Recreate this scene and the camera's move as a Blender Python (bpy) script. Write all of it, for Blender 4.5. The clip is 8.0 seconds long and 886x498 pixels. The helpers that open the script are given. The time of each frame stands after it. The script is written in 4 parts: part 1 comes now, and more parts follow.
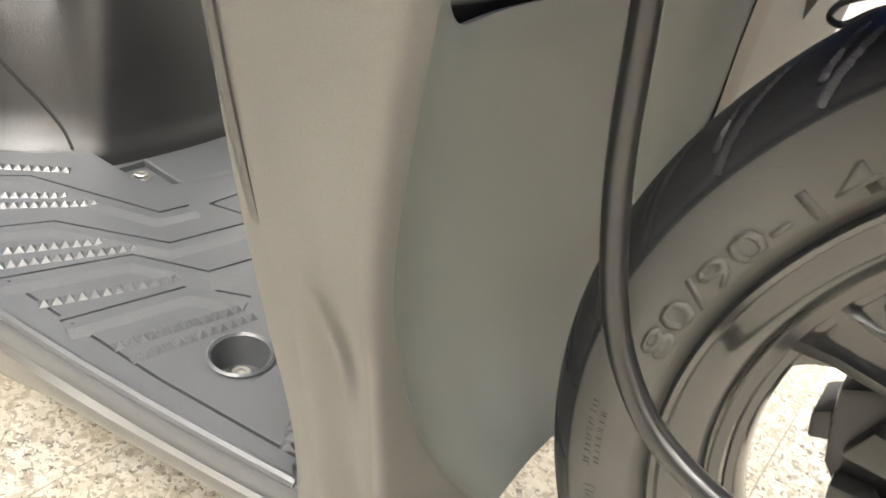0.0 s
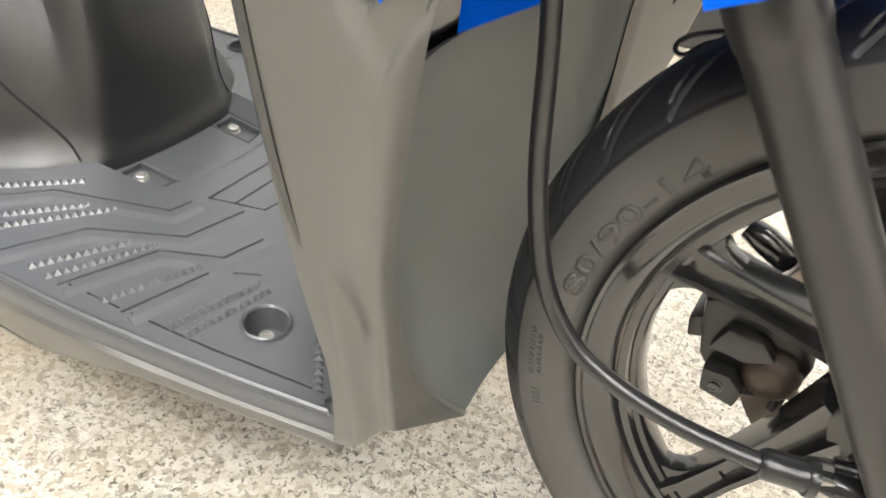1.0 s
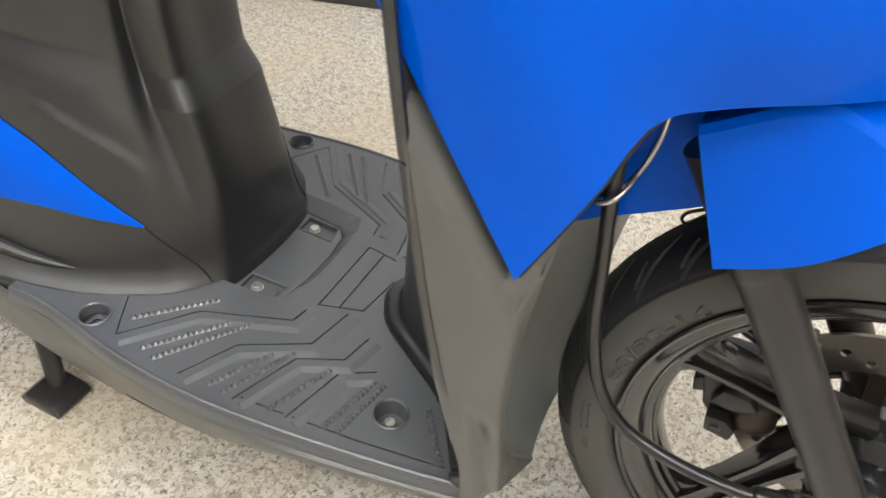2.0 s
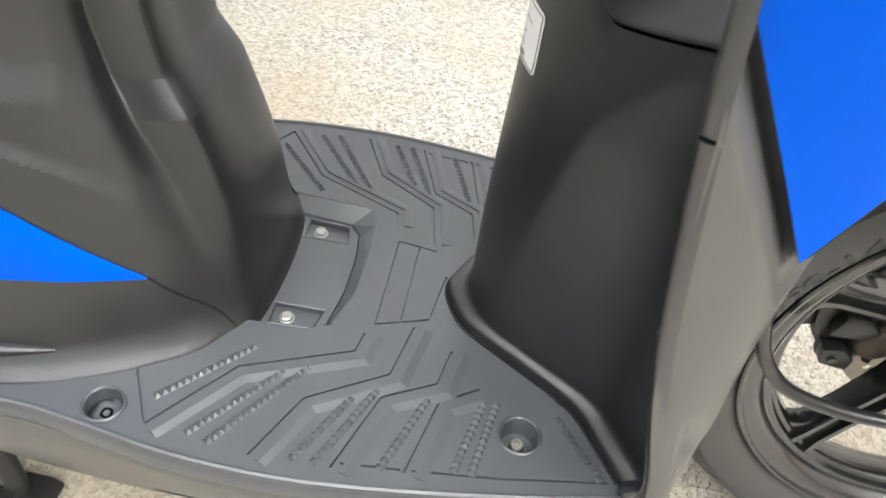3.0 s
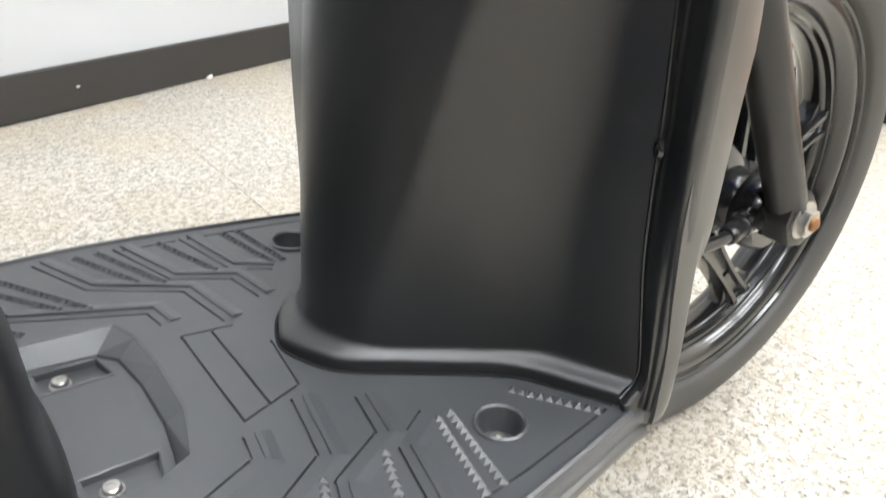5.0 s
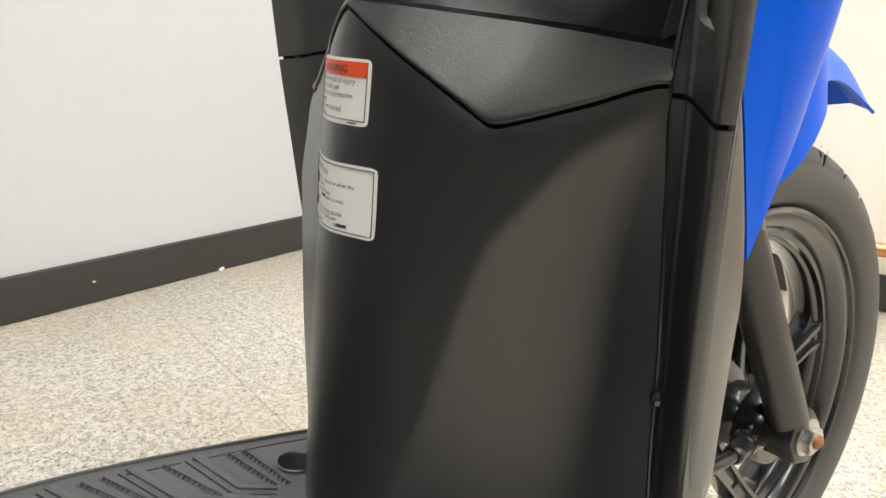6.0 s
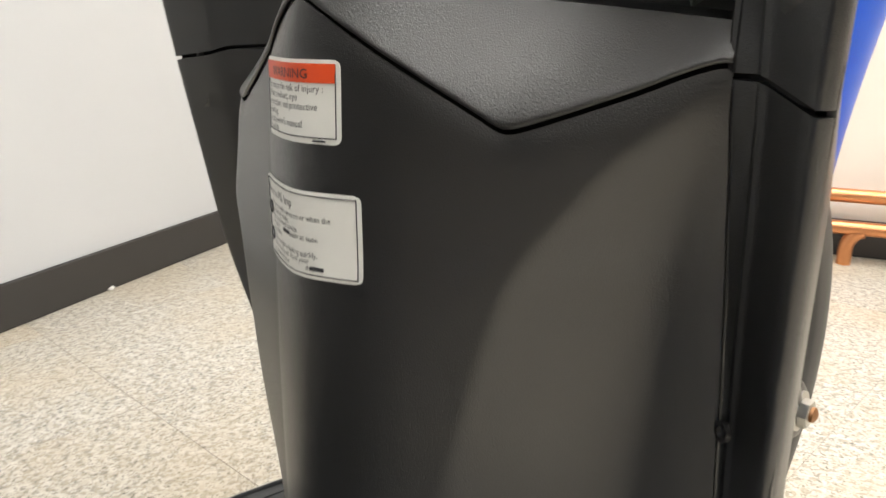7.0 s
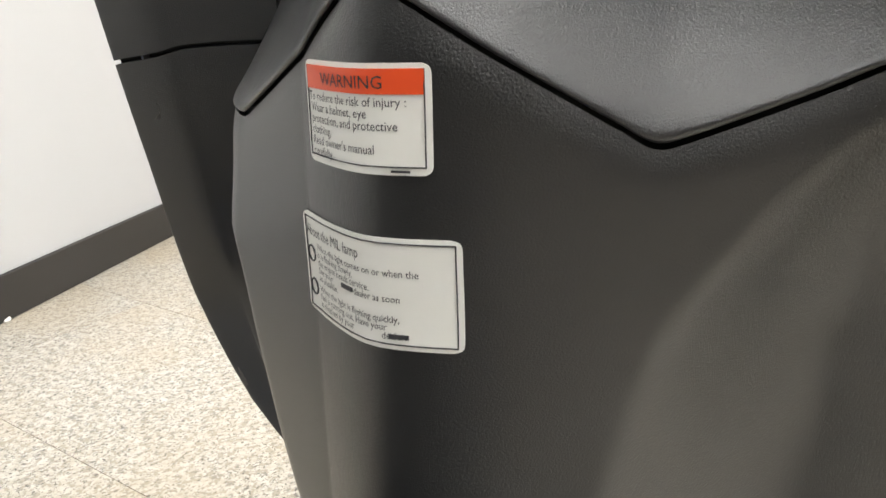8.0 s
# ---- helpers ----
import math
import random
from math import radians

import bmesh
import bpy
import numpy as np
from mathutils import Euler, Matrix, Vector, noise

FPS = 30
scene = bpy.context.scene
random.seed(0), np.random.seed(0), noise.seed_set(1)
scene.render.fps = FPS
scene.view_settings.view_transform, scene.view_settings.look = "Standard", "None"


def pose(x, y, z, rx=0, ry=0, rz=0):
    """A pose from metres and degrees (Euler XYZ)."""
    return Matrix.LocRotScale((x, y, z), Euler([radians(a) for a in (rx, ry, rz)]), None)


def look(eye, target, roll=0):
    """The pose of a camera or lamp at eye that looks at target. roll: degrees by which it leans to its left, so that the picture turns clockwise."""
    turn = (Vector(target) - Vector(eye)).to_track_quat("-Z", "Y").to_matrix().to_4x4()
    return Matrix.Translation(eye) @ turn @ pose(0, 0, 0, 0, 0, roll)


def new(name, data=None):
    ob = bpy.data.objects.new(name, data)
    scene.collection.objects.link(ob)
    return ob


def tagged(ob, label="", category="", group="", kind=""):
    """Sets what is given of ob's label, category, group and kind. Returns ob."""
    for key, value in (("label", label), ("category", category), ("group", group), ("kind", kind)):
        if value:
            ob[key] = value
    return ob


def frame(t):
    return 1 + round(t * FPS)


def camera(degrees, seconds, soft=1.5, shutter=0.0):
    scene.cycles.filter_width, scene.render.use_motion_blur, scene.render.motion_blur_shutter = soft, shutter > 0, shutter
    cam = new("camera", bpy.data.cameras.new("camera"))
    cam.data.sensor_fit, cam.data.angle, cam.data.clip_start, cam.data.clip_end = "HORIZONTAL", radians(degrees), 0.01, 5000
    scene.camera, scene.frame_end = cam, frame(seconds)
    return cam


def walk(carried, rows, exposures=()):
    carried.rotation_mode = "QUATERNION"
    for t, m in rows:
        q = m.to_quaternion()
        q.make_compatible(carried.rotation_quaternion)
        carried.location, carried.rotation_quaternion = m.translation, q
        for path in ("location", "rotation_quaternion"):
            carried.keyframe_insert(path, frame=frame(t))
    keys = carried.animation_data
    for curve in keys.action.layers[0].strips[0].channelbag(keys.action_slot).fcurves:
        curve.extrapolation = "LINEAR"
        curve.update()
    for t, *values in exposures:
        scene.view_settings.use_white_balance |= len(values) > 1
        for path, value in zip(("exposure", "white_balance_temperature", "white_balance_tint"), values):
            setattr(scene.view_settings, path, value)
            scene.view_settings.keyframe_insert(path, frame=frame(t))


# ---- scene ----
cam = camera(59.00, 8.0, soft=1.5, shutter=0.25)
PATH = [
    (0, (0.4074, -0.3131, 0.4691), (0.1781, 0.0457, 0.2070), 10.27),
    (0.5, (0.4225, -0.3339, 0.4885), (0.2235, 0.0221, 0.1992), 9.46),
    (1, (0.4268, -0.3948, 0.5576), (0.2552, -0.0335, 0.2576), 8.72),
    (1.5, (0.4155, -0.4380, 0.7024), (0.2534, -0.0822, 0.3908), 6.69),
    (1.8, (0.3868, -0.4622, 0.7556), (0.2370, -0.1122, 0.4314), 6.17),
    (2, (0.3602, -0.4821, 0.7588), (0.2217, -0.1336, 0.4280), 6.75),
    (2.1, (0.3390, -0.4833, 0.7552), (0.2076, -0.1369, 0.4195), 6.93),
    (2.2, (0.3204, -0.4930, 0.7548), (0.1954, -0.1452, 0.4181), 7.40),
    (3.3, (0.0712, -0.4170, 0.6549), (0.0931, -0.0573, 0.3083), 7.59),
    (3.5, (0.0296, -0.4087, 0.6321), (0.0822, -0.0452, 0.2928), 7.74),
    (4, (-0.0433, -0.3913, 0.5259), (0.1087, -0.0499, 0.1937), 6.11),
    (4.3, (-0.0645, -0.3899, 0.5013), (0.1222, -0.0612, 0.1740), 5.80),
    (4.5, (-0.0693, -0.3806, 0.5072), (0.1458, -0.0433, 0.2072), 4.66),
    (4.8, (-0.0557, -0.3728, 0.5074), (0.2036, -0.0325, 0.2486), 4.08),
    (5, (-0.0587, -0.3716, 0.5123), (0.2196, -0.0266, 0.2809), 4.61),
    (5.1, (-0.0594, -0.3711, 0.5188), (0.2232, -0.0209, 0.3009), 4.46),
    (5.2, (-0.0616, -0.3712, 0.5257), (0.2252, -0.0152, 0.3231), 4.42),
    (6.3, (-0.0628, -0.3726, 0.5556), (0.2310, 0.0124, 0.4312), 3.90),
    (6.5, (-0.0605, -0.3621, 0.5540), (0.2389, 0.0168, 0.4246), 3.03),
    (6.7, (-0.0554, -0.3351, 0.5503), (0.2564, 0.0313, 0.4143), 1.71),
    (7, (-0.0513, -0.2746, 0.5592), (0.2939, 0.0567, 0.4140), -0.32),
    (7.5, (-0.0327, -0.1864, 0.5707), (0.3496, 0.0988, 0.4207), -1.76),
    (8, (-0.0399, -0.1632, 0.5611), (0.3450, 0.1147, 0.4040), -2.47),
]
walk(cam, [(t, look(eye, target, roll)) for t, eye, target, roll in PATH],
     exposures=[(0.0, 0.99, 6750, 10), (0.5, 0.82, 6700, 10), (1.0, 0.66, 6500, 10), (1.5, 0.12, 6500, 10), (2.1, -0.06, 6400, 10), (3.3, 0.53, 6100, 9), (3.5, 0.51, 6080, 9), (4.3, 0.4, 6080, 9), (5.0, 0.25, 6080, 9), (6.5, -0.08, 6700, 10), (7.0, -0.05, 6650, 10), (7.5, 0.15, 6550, 10), (8.0, 0.12, 6450, 10)])

# ---------------------------------------------------------------- light and world
world = bpy.data.worlds.new("world")
scene.world = world
world.use_nodes = True
world.node_tree.nodes["Background"].inputs[0].default_value = (0.9, 0.95, 1.0, 1)
world.node_tree.nodes["Background"].inputs[1].default_value = 0.05
FLOOR_ANGLE = 19.5          # the room's walls are turned against the tiles
WALL_DIR = Vector((math.cos(radians(FLOOR_ANGLE)), math.sin(radians(FLOOR_ANGLE)), 0))
CEIL = 2.75
LAMP = 17.0
ROOM = pose(0, 1.115, 0, 0, 0, FLOOR_ANGLE)      # x along the long wall, y out through it


# ---------------------------------------------------------------- materials
def nodes_of(name):
    m = bpy.data.materials.new(name)
    m.use_nodes = True
    t = m.node_tree
    return m, t, t.nodes["Principled BSDF"]


def add(t, kind, **inputs):
    n = t.nodes.new(kind)
    for k, v in inputs.items():
        n.inputs[k.replace("_", " ")].default_value = v
    return n


def plastic(name, colour, rough, grain=900.0, bump=0.12, metal=0.0, coat=0.0, smudge=0.25, vary=0.12, spec=0.5, flake=0.0, coat_rough=0.04):
    """Moulded plastic or paint: fine grain in the relief, soft smudges in the gloss, slight drift of colour."""
    m, t, b = nodes_of(name)
    tc = t.nodes.new("ShaderNodeTexCoord")
    big = add(t, "ShaderNodeTexNoise", Scale=9.0, Detail=5.0, Roughness=0.6)
    fine = add(t, "ShaderNodeTexNoise", Scale=grain, Detail=2.0, Roughness=0.6)
    t.links.new(tc.outputs["Object"], big.inputs["Vector"])
    t.links.new(tc.outputs["Object"], fine.inputs["Vector"])
    mix = t.nodes.new("ShaderNodeMix")
    mix.data_type = "RGBA"
    mix.inputs[6].default_value = (*[c * (1 - vary) for c in colour], 1)
    mix.inputs[7].default_value = (*[c * (1 + vary) for c in colour], 1)
    t.links.new(big.outputs["Fac"], mix.inputs[0])
    if flake:
        mx = t.nodes.new("ShaderNodeMix")
        mx.data_type = "RGBA"
        mx.blend_type = "OVERLAY"
        mx.inputs[0].default_value = flake
        t.links.new(mix.outputs[2], mx.inputs[6])
        t.links.new(fine.outputs["Color"], mx.inputs[7])
        t.links.new(mx.outputs[2], b.inputs["Base Color"])
    else:
        t.links.new(mix.outputs[2], b.inputs["Base Color"])
    mr = add(t, "ShaderNodeMapRange")
    mr.inputs[3].default_value, mr.inputs[4].default_value = rough * (1 - smudge), min(1, rough * (1 + smudge))
    t.links.new(big.outputs["Fac"], mr.inputs[0])
    t.links.new(mr.outputs[0], b.inputs["Roughness"])
    if bump:
        bp = add(t, "ShaderNodeBump", Strength=bump, Distance=0.0006)
        t.links.new(fine.outputs["Fac"], bp.inputs["Height"])
        t.links.new(bp.outputs[0], b.inputs["Normal"])
    b.inputs["Metallic"].default_value = metal
    b.inputs["Coat Weight"].default_value = coat
    b.inputs["Coat Roughness"].default_value = coat_rough
    b.inputs["Specular IOR Level"].default_value = spec
    return m


BLACK = plastic("black_textured_plastic", (0.0100, 0.0103, 0.0112), 0.31, 1400, 0.42, smudge=0.08, spec=0.97)
PAD = plastic("dark_grey_floor_plastic", (0.066, 0.069, 0.074), 0.31, 1000, 0.30, spec=0.8)
GREY = plastic("warm_grey_matt_paint", (0.102, 0.100, 0.093), 0.38, 1600, 0.10, metal=0.25, flake=0.25)
GREY_DARK = plastic("dark_grey_plastic", (0.108, 0.118, 0.111), 0.38, 900, 0.18)
BLUE = plastic("blue_gloss_paint", (0.0, 0.088, 0.60), 0.30, 2500, 0.0, coat=0.12, vary=0.12, spec=0.02, coat_rough=0.07)
TREAD = plastic("tyre_tread_rubber", (0.020, 0.020, 0.022), 0.44, 500, 0.25, smudge=0.2, vary=0.3)
BROWN = plastic("dark_brown_cast_iron", (0.050, 0.036, 0.027), 0.45, 300, 0.4, metal=0.3, vary=0.4)
RUBBER = plastic("tyre_rubber", (0.062, 0.060, 0.056), 0.55, 500, 0.25, smudge=0.2, vary=0.3)
GLOSS = plastic("gloss_black_paint", (0.0105, 0.0105, 0.0108), 0.24, 700, 0.04, coat=0.8, coat_rough=0.08)
FORK = plastic("satin_black_paint", (0.019, 0.0185, 0.0178), 0.32, 900, 0.10)
CABLE = plastic("cable_sheath", (0.012, 0.012, 0.013), 0.30, 300, 0.05, coat=0.2, coat_rough=0.1)
STEEL = plastic("zinc_steel", (0.52, 0.51, 0.48), 0.34, 400, 0.1, metal=1.0)
RUST = plastic("rusty_steel", (0.30, 0.15, 0.07), 0.6, 300, 0.4, metal=0.6, vary=0.4)
DISC = plastic("brake_disc_steel", (0.24, 0.21, 0.185), 0.36, 200, 0.2, metal=0.9, vary=0.3)
# near-black: the shade inside gaps and openings is put into the colour
VOID = plastic("gap_shade_black", (0.006, 0.006, 0.006), 0.8, 300, 0.0)
COPPER = plastic("copper_pipe", (0.62, 0.27, 0.12), 0.36, 60, 0.05, metal=0.85, vary=0.15)
LABEL = plastic("label_white", (0.82, 0.82, 0.78), 0.42, 400, 0.02, vary=0.03)
ORANGE = plastic("label_orange", (0.80, 0.085, 0.018), 0.42, 400, 0.02, vary=0.05)
INK = plastic("label_ink", (0.035, 0.035, 0.04), 0.55, 400, 0.0)
BASE = plastic("dark_rubber_base", (0.030, 0.028, 0.026), 0.55, 120, 0.15, vary=0.25)
WALL = plastic("white_wall_paint", (0.50, 0.511, 0.522), 0.55, 160, 0.08, vary=0.02)
# the warmer light on the east wall is put into this cream colour
WALL_WARM = plastic("warm_lit_wall_paint", (0.80, 0.745, 0.67), 0.55, 160, 0.08, vary=0.02)
# for the two unseen walls, kept dark to deepen reflections and shadows
DARK_WALL = plastic("unseen_dim_wall_paint", (0.13, 0.12, 0.11), 0.6, 120, 0.1, vary=0.1)
CEILING = plastic("ceiling_paint", (0.58, 0.58, 0.57), 0.7, 100, 0.1, vary=0.02)


def terrazzo():
    """Cream floor tile with fine tan, grey and dark chips and an uneven sheen."""
    m, t, b = nodes_of("terrazzo_tile")
    tc = t.nodes.new("ShaderNodeTexCoord")
    oi = t.nodes.new("ShaderNodeObjectInfo")
    off = t.nodes.new("ShaderNodeVectorMath")
    off.operation = "MULTIPLY_ADD"
    off.inputs[1].default_value = (1, 1, 1)
    t.links.new(tc.outputs["Object"], off.inputs[0])
    sc = t.nodes.new("ShaderNodeVectorMath")
    sc.operation = "SCALE"
    sc.inputs[0].default_value = (7.3, 4.1, 0.0)
    t.links.new(oi.outputs["Random"], sc.inputs["Scale"])
    t.links.new(sc.outputs[0], off.inputs[2])
    vec = off.outputs[0]

    def noise_mask(scale, detail, lo, hi, dist=0.0, rough=0.55):
        n = add(t, "ShaderNodeTexNoise", Scale=scale, Detail=detail, Roughness=rough, Distortion=dist)
        t.links.new(vec, n.inputs["Vector"])
        r = t.nodes.new("ShaderNodeValToRGB")
        r.color_ramp.elements[0].position, r.color_ramp.elements[1].position = lo, hi
        t.links.new(n.outputs["Fac"], r.inputs[0])
        return r.outputs["Color"]

    def over(below, mask, colour, strength=1.0):
        x = t.nodes.new("ShaderNodeMix")
        x.data_type = "RGBA"
        if isinstance(below, tuple):
            x.inputs[6].default_value = (*below, 1)
        else:
            t.links.new(below, x.inputs[6])
        x.inputs[7].default_value = (*colour, 1)
        if strength < 1:
            k = t.nodes.new("ShaderNodeMath")
            k.operation = "MULTIPLY"
            k.inputs[1].default_value = strength
            t.links.new(mask, k.inputs[0])
            mask = k.outputs[0]
        t.links.new(mask, x.inputs[0])
        return x.outputs[2]

    c = over((0.47, 0.44, 0.378), noise_mask(70, 3, 0.42, 0.60), (0.585, 0.565, 0.515))
    c = over(c, noise_mask(105, 2, 0.525, 0.575, 0.6), (0.31, 0.272, 0.213), 0.80)
    c = over(c, noise_mask(140, 3, 0.560, 0.605, 0.9), (0.22, 0.205, 0.18), 0.85)
    c = over(c, noise_mask(190, 2, 0.610, 0.640, 0.6), (0.070, 0.070, 0.062), 0.92)
    c = over(c, noise_mask(150, 2, 0.60, 0.64, 0.2), (0.62, 0.605, 0.57), 0.6)
    c = over(c, noise_mask(3.5, 4, 0.42, 0.72), (0.47, 0.38, 0.25), 0.48)
    t.links.new(c, b.inputs["Base Color"])
    g = add(t, "ShaderNodeTexNoise", Scale=14.0, Detail=6.0, Roughness=0.65)
    t.links.new(vec, g.inputs["Vector"])
    mr = add(t, "ShaderNodeMapRange")
    mr.inputs[3].default_value, mr.inputs[4].default_value = 0.20, 0.42
    t.links.new(g.outputs["Fac"], mr.inputs[0])
    t.links.new(mr.outputs[0], b.inputs["Roughness"])
    bp = add(t, "ShaderNodeBump", Strength=0.12, Distance=0.0008)
    h = add(t, "ShaderNodeTexNoise", Scale=120.0, Detail=3.0)
    t.links.new(vec, h.inputs["Vector"])
    t.links.new(h.outputs["Fac"], bp.inputs["Height"])
    t.links.new(bp.outputs[0], b.inputs["Normal"])
    return m


TERRAZZO = terrazzo()
GROUT = plastic("tile_joint", (0.40, 0.37, 0.31), 0.8, 200, 0.2)


# ---------------------------------------------------------------- building helpers
def part(name, bm, material, parent=None, label="", smooth=True, angle=35.0):
    """One mesh object out of a bmesh, under a thing or a part."""
    me = bpy.data.meshes.new(name)
    bmesh.ops.recalc_face_normals(bm, faces=bm.faces)
    bm.to_mesh(me)
    bm.free()
    me.materials.append(material)
    if smooth:
        me.shade_smooth()
        me.set_sharp_from_angle(angle=radians(angle))
    ob = new(name, me)
    if parent is not None:
        ob.parent = parent
    if label:
        tagged(ob, label)
    return ob


def thing(name, label, category, at=(0, 0, 0), group="", kind=""):
    ob = new(name)
    ob.location = at
    return tagged(ob, label, category, group, kind)


def curve_table(xs, rows):
    """Smooth interpolation (Catmull-Rom on uneven knots) of rows of values over the knots xs."""
    xs = np.array(xs, float)
    ys = np.array(rows, float)
    ys = ys.reshape(len(xs), -1)
    d = np.empty_like(ys)
    d[1:-1] = (ys[2:] - ys[:-2]) / (xs[2:] - xs[:-2])[:, None]
    d[0], d[-1] = (ys[1] - ys[0]) / (xs[1] - xs[0]), (ys[-1] - ys[-2]) / (xs[-1] - xs[-2])

    def at(x):
        x = min(max(x, xs[0]), xs[-1])
        i = min(max(int(np.searchsorted(xs, x, side="right")) - 1, 0), len(xs) - 2)
        h = xs[i + 1] - xs[i]
        s = (x - xs[i]) / h
        return ((2 * s**3 - 3 * s**2 + 1) * ys[i] + (s**3 - 2 * s**2 + s) * h * d[i]
                + (-2 * s**3 + 3 * s**2) * ys[i + 1] + (s**3 - s**2) * h * d[i + 1])
    return at


def sheet(fn, nu, nv, thick=0.0, closed_u=False, keep=None):
    """A grid fn(u, v), u and v from 0 to 1, given thickness along its normals (thick may be negative)."""
    P = np.array([[fn(i / (nu if closed_u else nu - 1), j / (nv - 1)) for j in range(nv)] for i in range(nu)], float)
    bm = bmesh.new()
    if closed_u:
        du = np.roll(P, -1, 0) - np.roll(P, 1, 0)
    else:
        du = np.gradient(P, axis=0)
    dv = np.gradient(P, axis=1)
    n = np.cross(du, dv)
    n /= np.linalg.norm(n, axis=2)[..., None] + 1e-12
    layers = [P] if not thick else [P, P - n * thick]
    V = [[[bm.verts.new(L[i, j]) for j in range(nv)] for i in range(nu)] for L in layers]
    m = nu if closed_u else nu - 1
    kept = set()
    for i in range(m):
        for j in range(nv - 1):
            if keep and not keep(i / m, j / (nv - 1)):
                continue
            kept.add((i, j))
            k = (i + 1) % nu
            for L in V:
                bm.faces.new((L[i][j], L[k][j], L[k][j + 1], L[i][j + 1]))
    if thick:
        def wall(a, b):
            (i, j), (k, l) = a, b
            bm.faces.new((V[0][i][j], V[0][k][l], V[1][k][l], V[1][i][j]))
        for i, j in kept:
            k = (i + 1) % nu
            before = (i - 1) % nu if closed_u else i - 1
            after = (i + 1) % nu if closed_u else i + 1
            if (i, j - 1) not in kept:
                wall((i, j), (k, j))
            if (i, j + 1) not in kept:
                wall((i, j + 1), (k, j + 1))
            if (before, j) not in kept:
                wall((i, j), (i, j + 1))
            if (after, j) not in kept:
                wall((k, j), (k, j + 1))
    bmesh.ops.delete(bm, geom=[v for v in bm.verts if not v.link_faces], context="VERTS")
    return bm


def tube(points, radius, sides=12, smooth_steps=8, cap=True, flat=1.0):
    """A round tube along a smooth path; radius is a number or one per point."""
    pts = np.array(points, float)
    rad = np.full(len(pts), radius) if np.isscalar(radius) else np.array(radius, float)
    if smooth_steps > 1 and len(pts) > 2:
        f = curve_table(np.arange(len(pts)), np.c_[pts, rad])
        s = [f(x) for x in np.linspace(0, len(pts) - 1, (len(pts) - 1) * smooth_steps + 1)]
        pts, rad = np.array([p[:3] for p in s]), np.array([p[3] for p in s])
    bm = bmesh.new()
    rings = []
    up = Vector((0, 0, 1))
    for i, p in enumerate(pts):
        d = Vector(pts[min(i + 1, len(pts) - 1)] - pts[max(i - 1, 0)]).normalized()
        a = d.cross(up)
        a = a.normalized() if a.length > 0.05 else d.cross(Vector((0, 1, 0))).normalized()
        b = d.cross(a).normalized()
        rings.append([bm.verts.new(Vector(p) + float(rad[i]) * (math.cos(q) * a + flat * math.sin(q) * b))
                      for q in (2 * math.pi * k / sides for k in range(sides))])
    for r, s in zip(rings, rings[1:]):
        for k in range(sides):
            bm.faces.new((r[k], r[(k + 1) % sides], s[(k + 1) % sides], s[k]))
    if cap:
        bm.faces.new(rings[0])
        bm.faces.new(rings[-1])
    return bm


def lathe(profile, sides=64, centre=(0, 0, 0), closed=True):
    """Profile of (radius, y) turned round an axis along y."""
    bm = bmesh.new()
    rings = []
    for k in range(sides):
        a = 2 * math.pi * k / sides
        rings.append([bm.verts.new((centre[0] + r * math.cos(a), centre[1] + y, centre[2] + r * math.sin(a))) for r, y in profile])
    n = len(profile)
    for k in range(sides):
        r, s = rings[k], rings[(k + 1) % sides]
        for i in range(n if closed else n - 1):
            j = (i + 1) % n
            bm.faces.new((r[i], r[j], s[j], s[i]))
    return bm


def box(bm, lo, hi, bevel=0.0, m=None):
    g = bmesh.ops.create_cube(bm, size=1.0)
    vs = g["verts"]
    size, mid = [h - l for l, h in zip(lo, hi)], [(h + l) / 2 for l, h in zip(lo, hi)]
    for v in vs:
        v.co = Vector([c * s for c, s in zip(v.co, size)])
    if bevel:
        es = {e for v in vs for e in v.link_edges}
        r = bmesh.ops.bevel(bm, geom=list(es), offset=bevel, segments=2, affect="EDGES", profile=0.6)
        vs = list({v for f in r["faces"] for v in f.verts} | {v for v in vs if v.is_valid})
    for v in vs:
        v.co += Vector(mid)
        if m is not None:
            v.co = m @ v.co
    return bm


def prism(outline, axis, lo, hi, bevel=0.0):
    """A plate: an outline in the plane across an axis ('x', 'y' or 'z'), from lo to hi along it."""
    bm = bmesh.new()
    def place(p, h):
        a, b = p
        return {"x": (h, a, b), "y": (a, h, b), "z": (a, b, h)}[axis]
    low = [bm.verts.new(place(p, lo)) for p in outline]
    top = [bm.verts.new(place(p, hi)) for p in outline]
    bm.faces.new(low)
    bm.faces.new(top)
    for i in range(len(outline)):
        j = (i + 1) % len(outline)
        bm.faces.new((low[i], low[j], top[j], top[i]))
    bmesh.ops.recalc_face_normals(bm, faces=bm.faces)
    if bevel:
        bmesh.ops.bevel(bm, geom=list(bm.edges), offset=bevel, segments=2, affect="EDGES", profile=0.6)
    return bm


def cut(ob, bm):
    """Takes a solid out of a mesh object, for holes and slots."""
    me = bpy.data.meshes.new("cutter")
    bmesh.ops.recalc_face_normals(bm, faces=bm.faces)
    bm.to_mesh(me)
    bm.free()
    tool = new("cutter", me)
    mod = ob.modifiers.new("cut", "BOOLEAN")
    mod.operation, mod.object, mod.solver = "DIFFERENCE", tool, "EXACT"
    done = bpy.data.meshes.new_from_object(ob.evaluated_get(bpy.context.evaluated_depsgraph_get()))
    ob.modifiers.clear()
    old = ob.data
    ob.data = done
    bpy.data.objects.remove(tool)
    bpy.data.meshes.remove(me)
    bpy.data.meshes.remove(old)
    ob.data.set_sharp_from_angle(angle=radians(35))


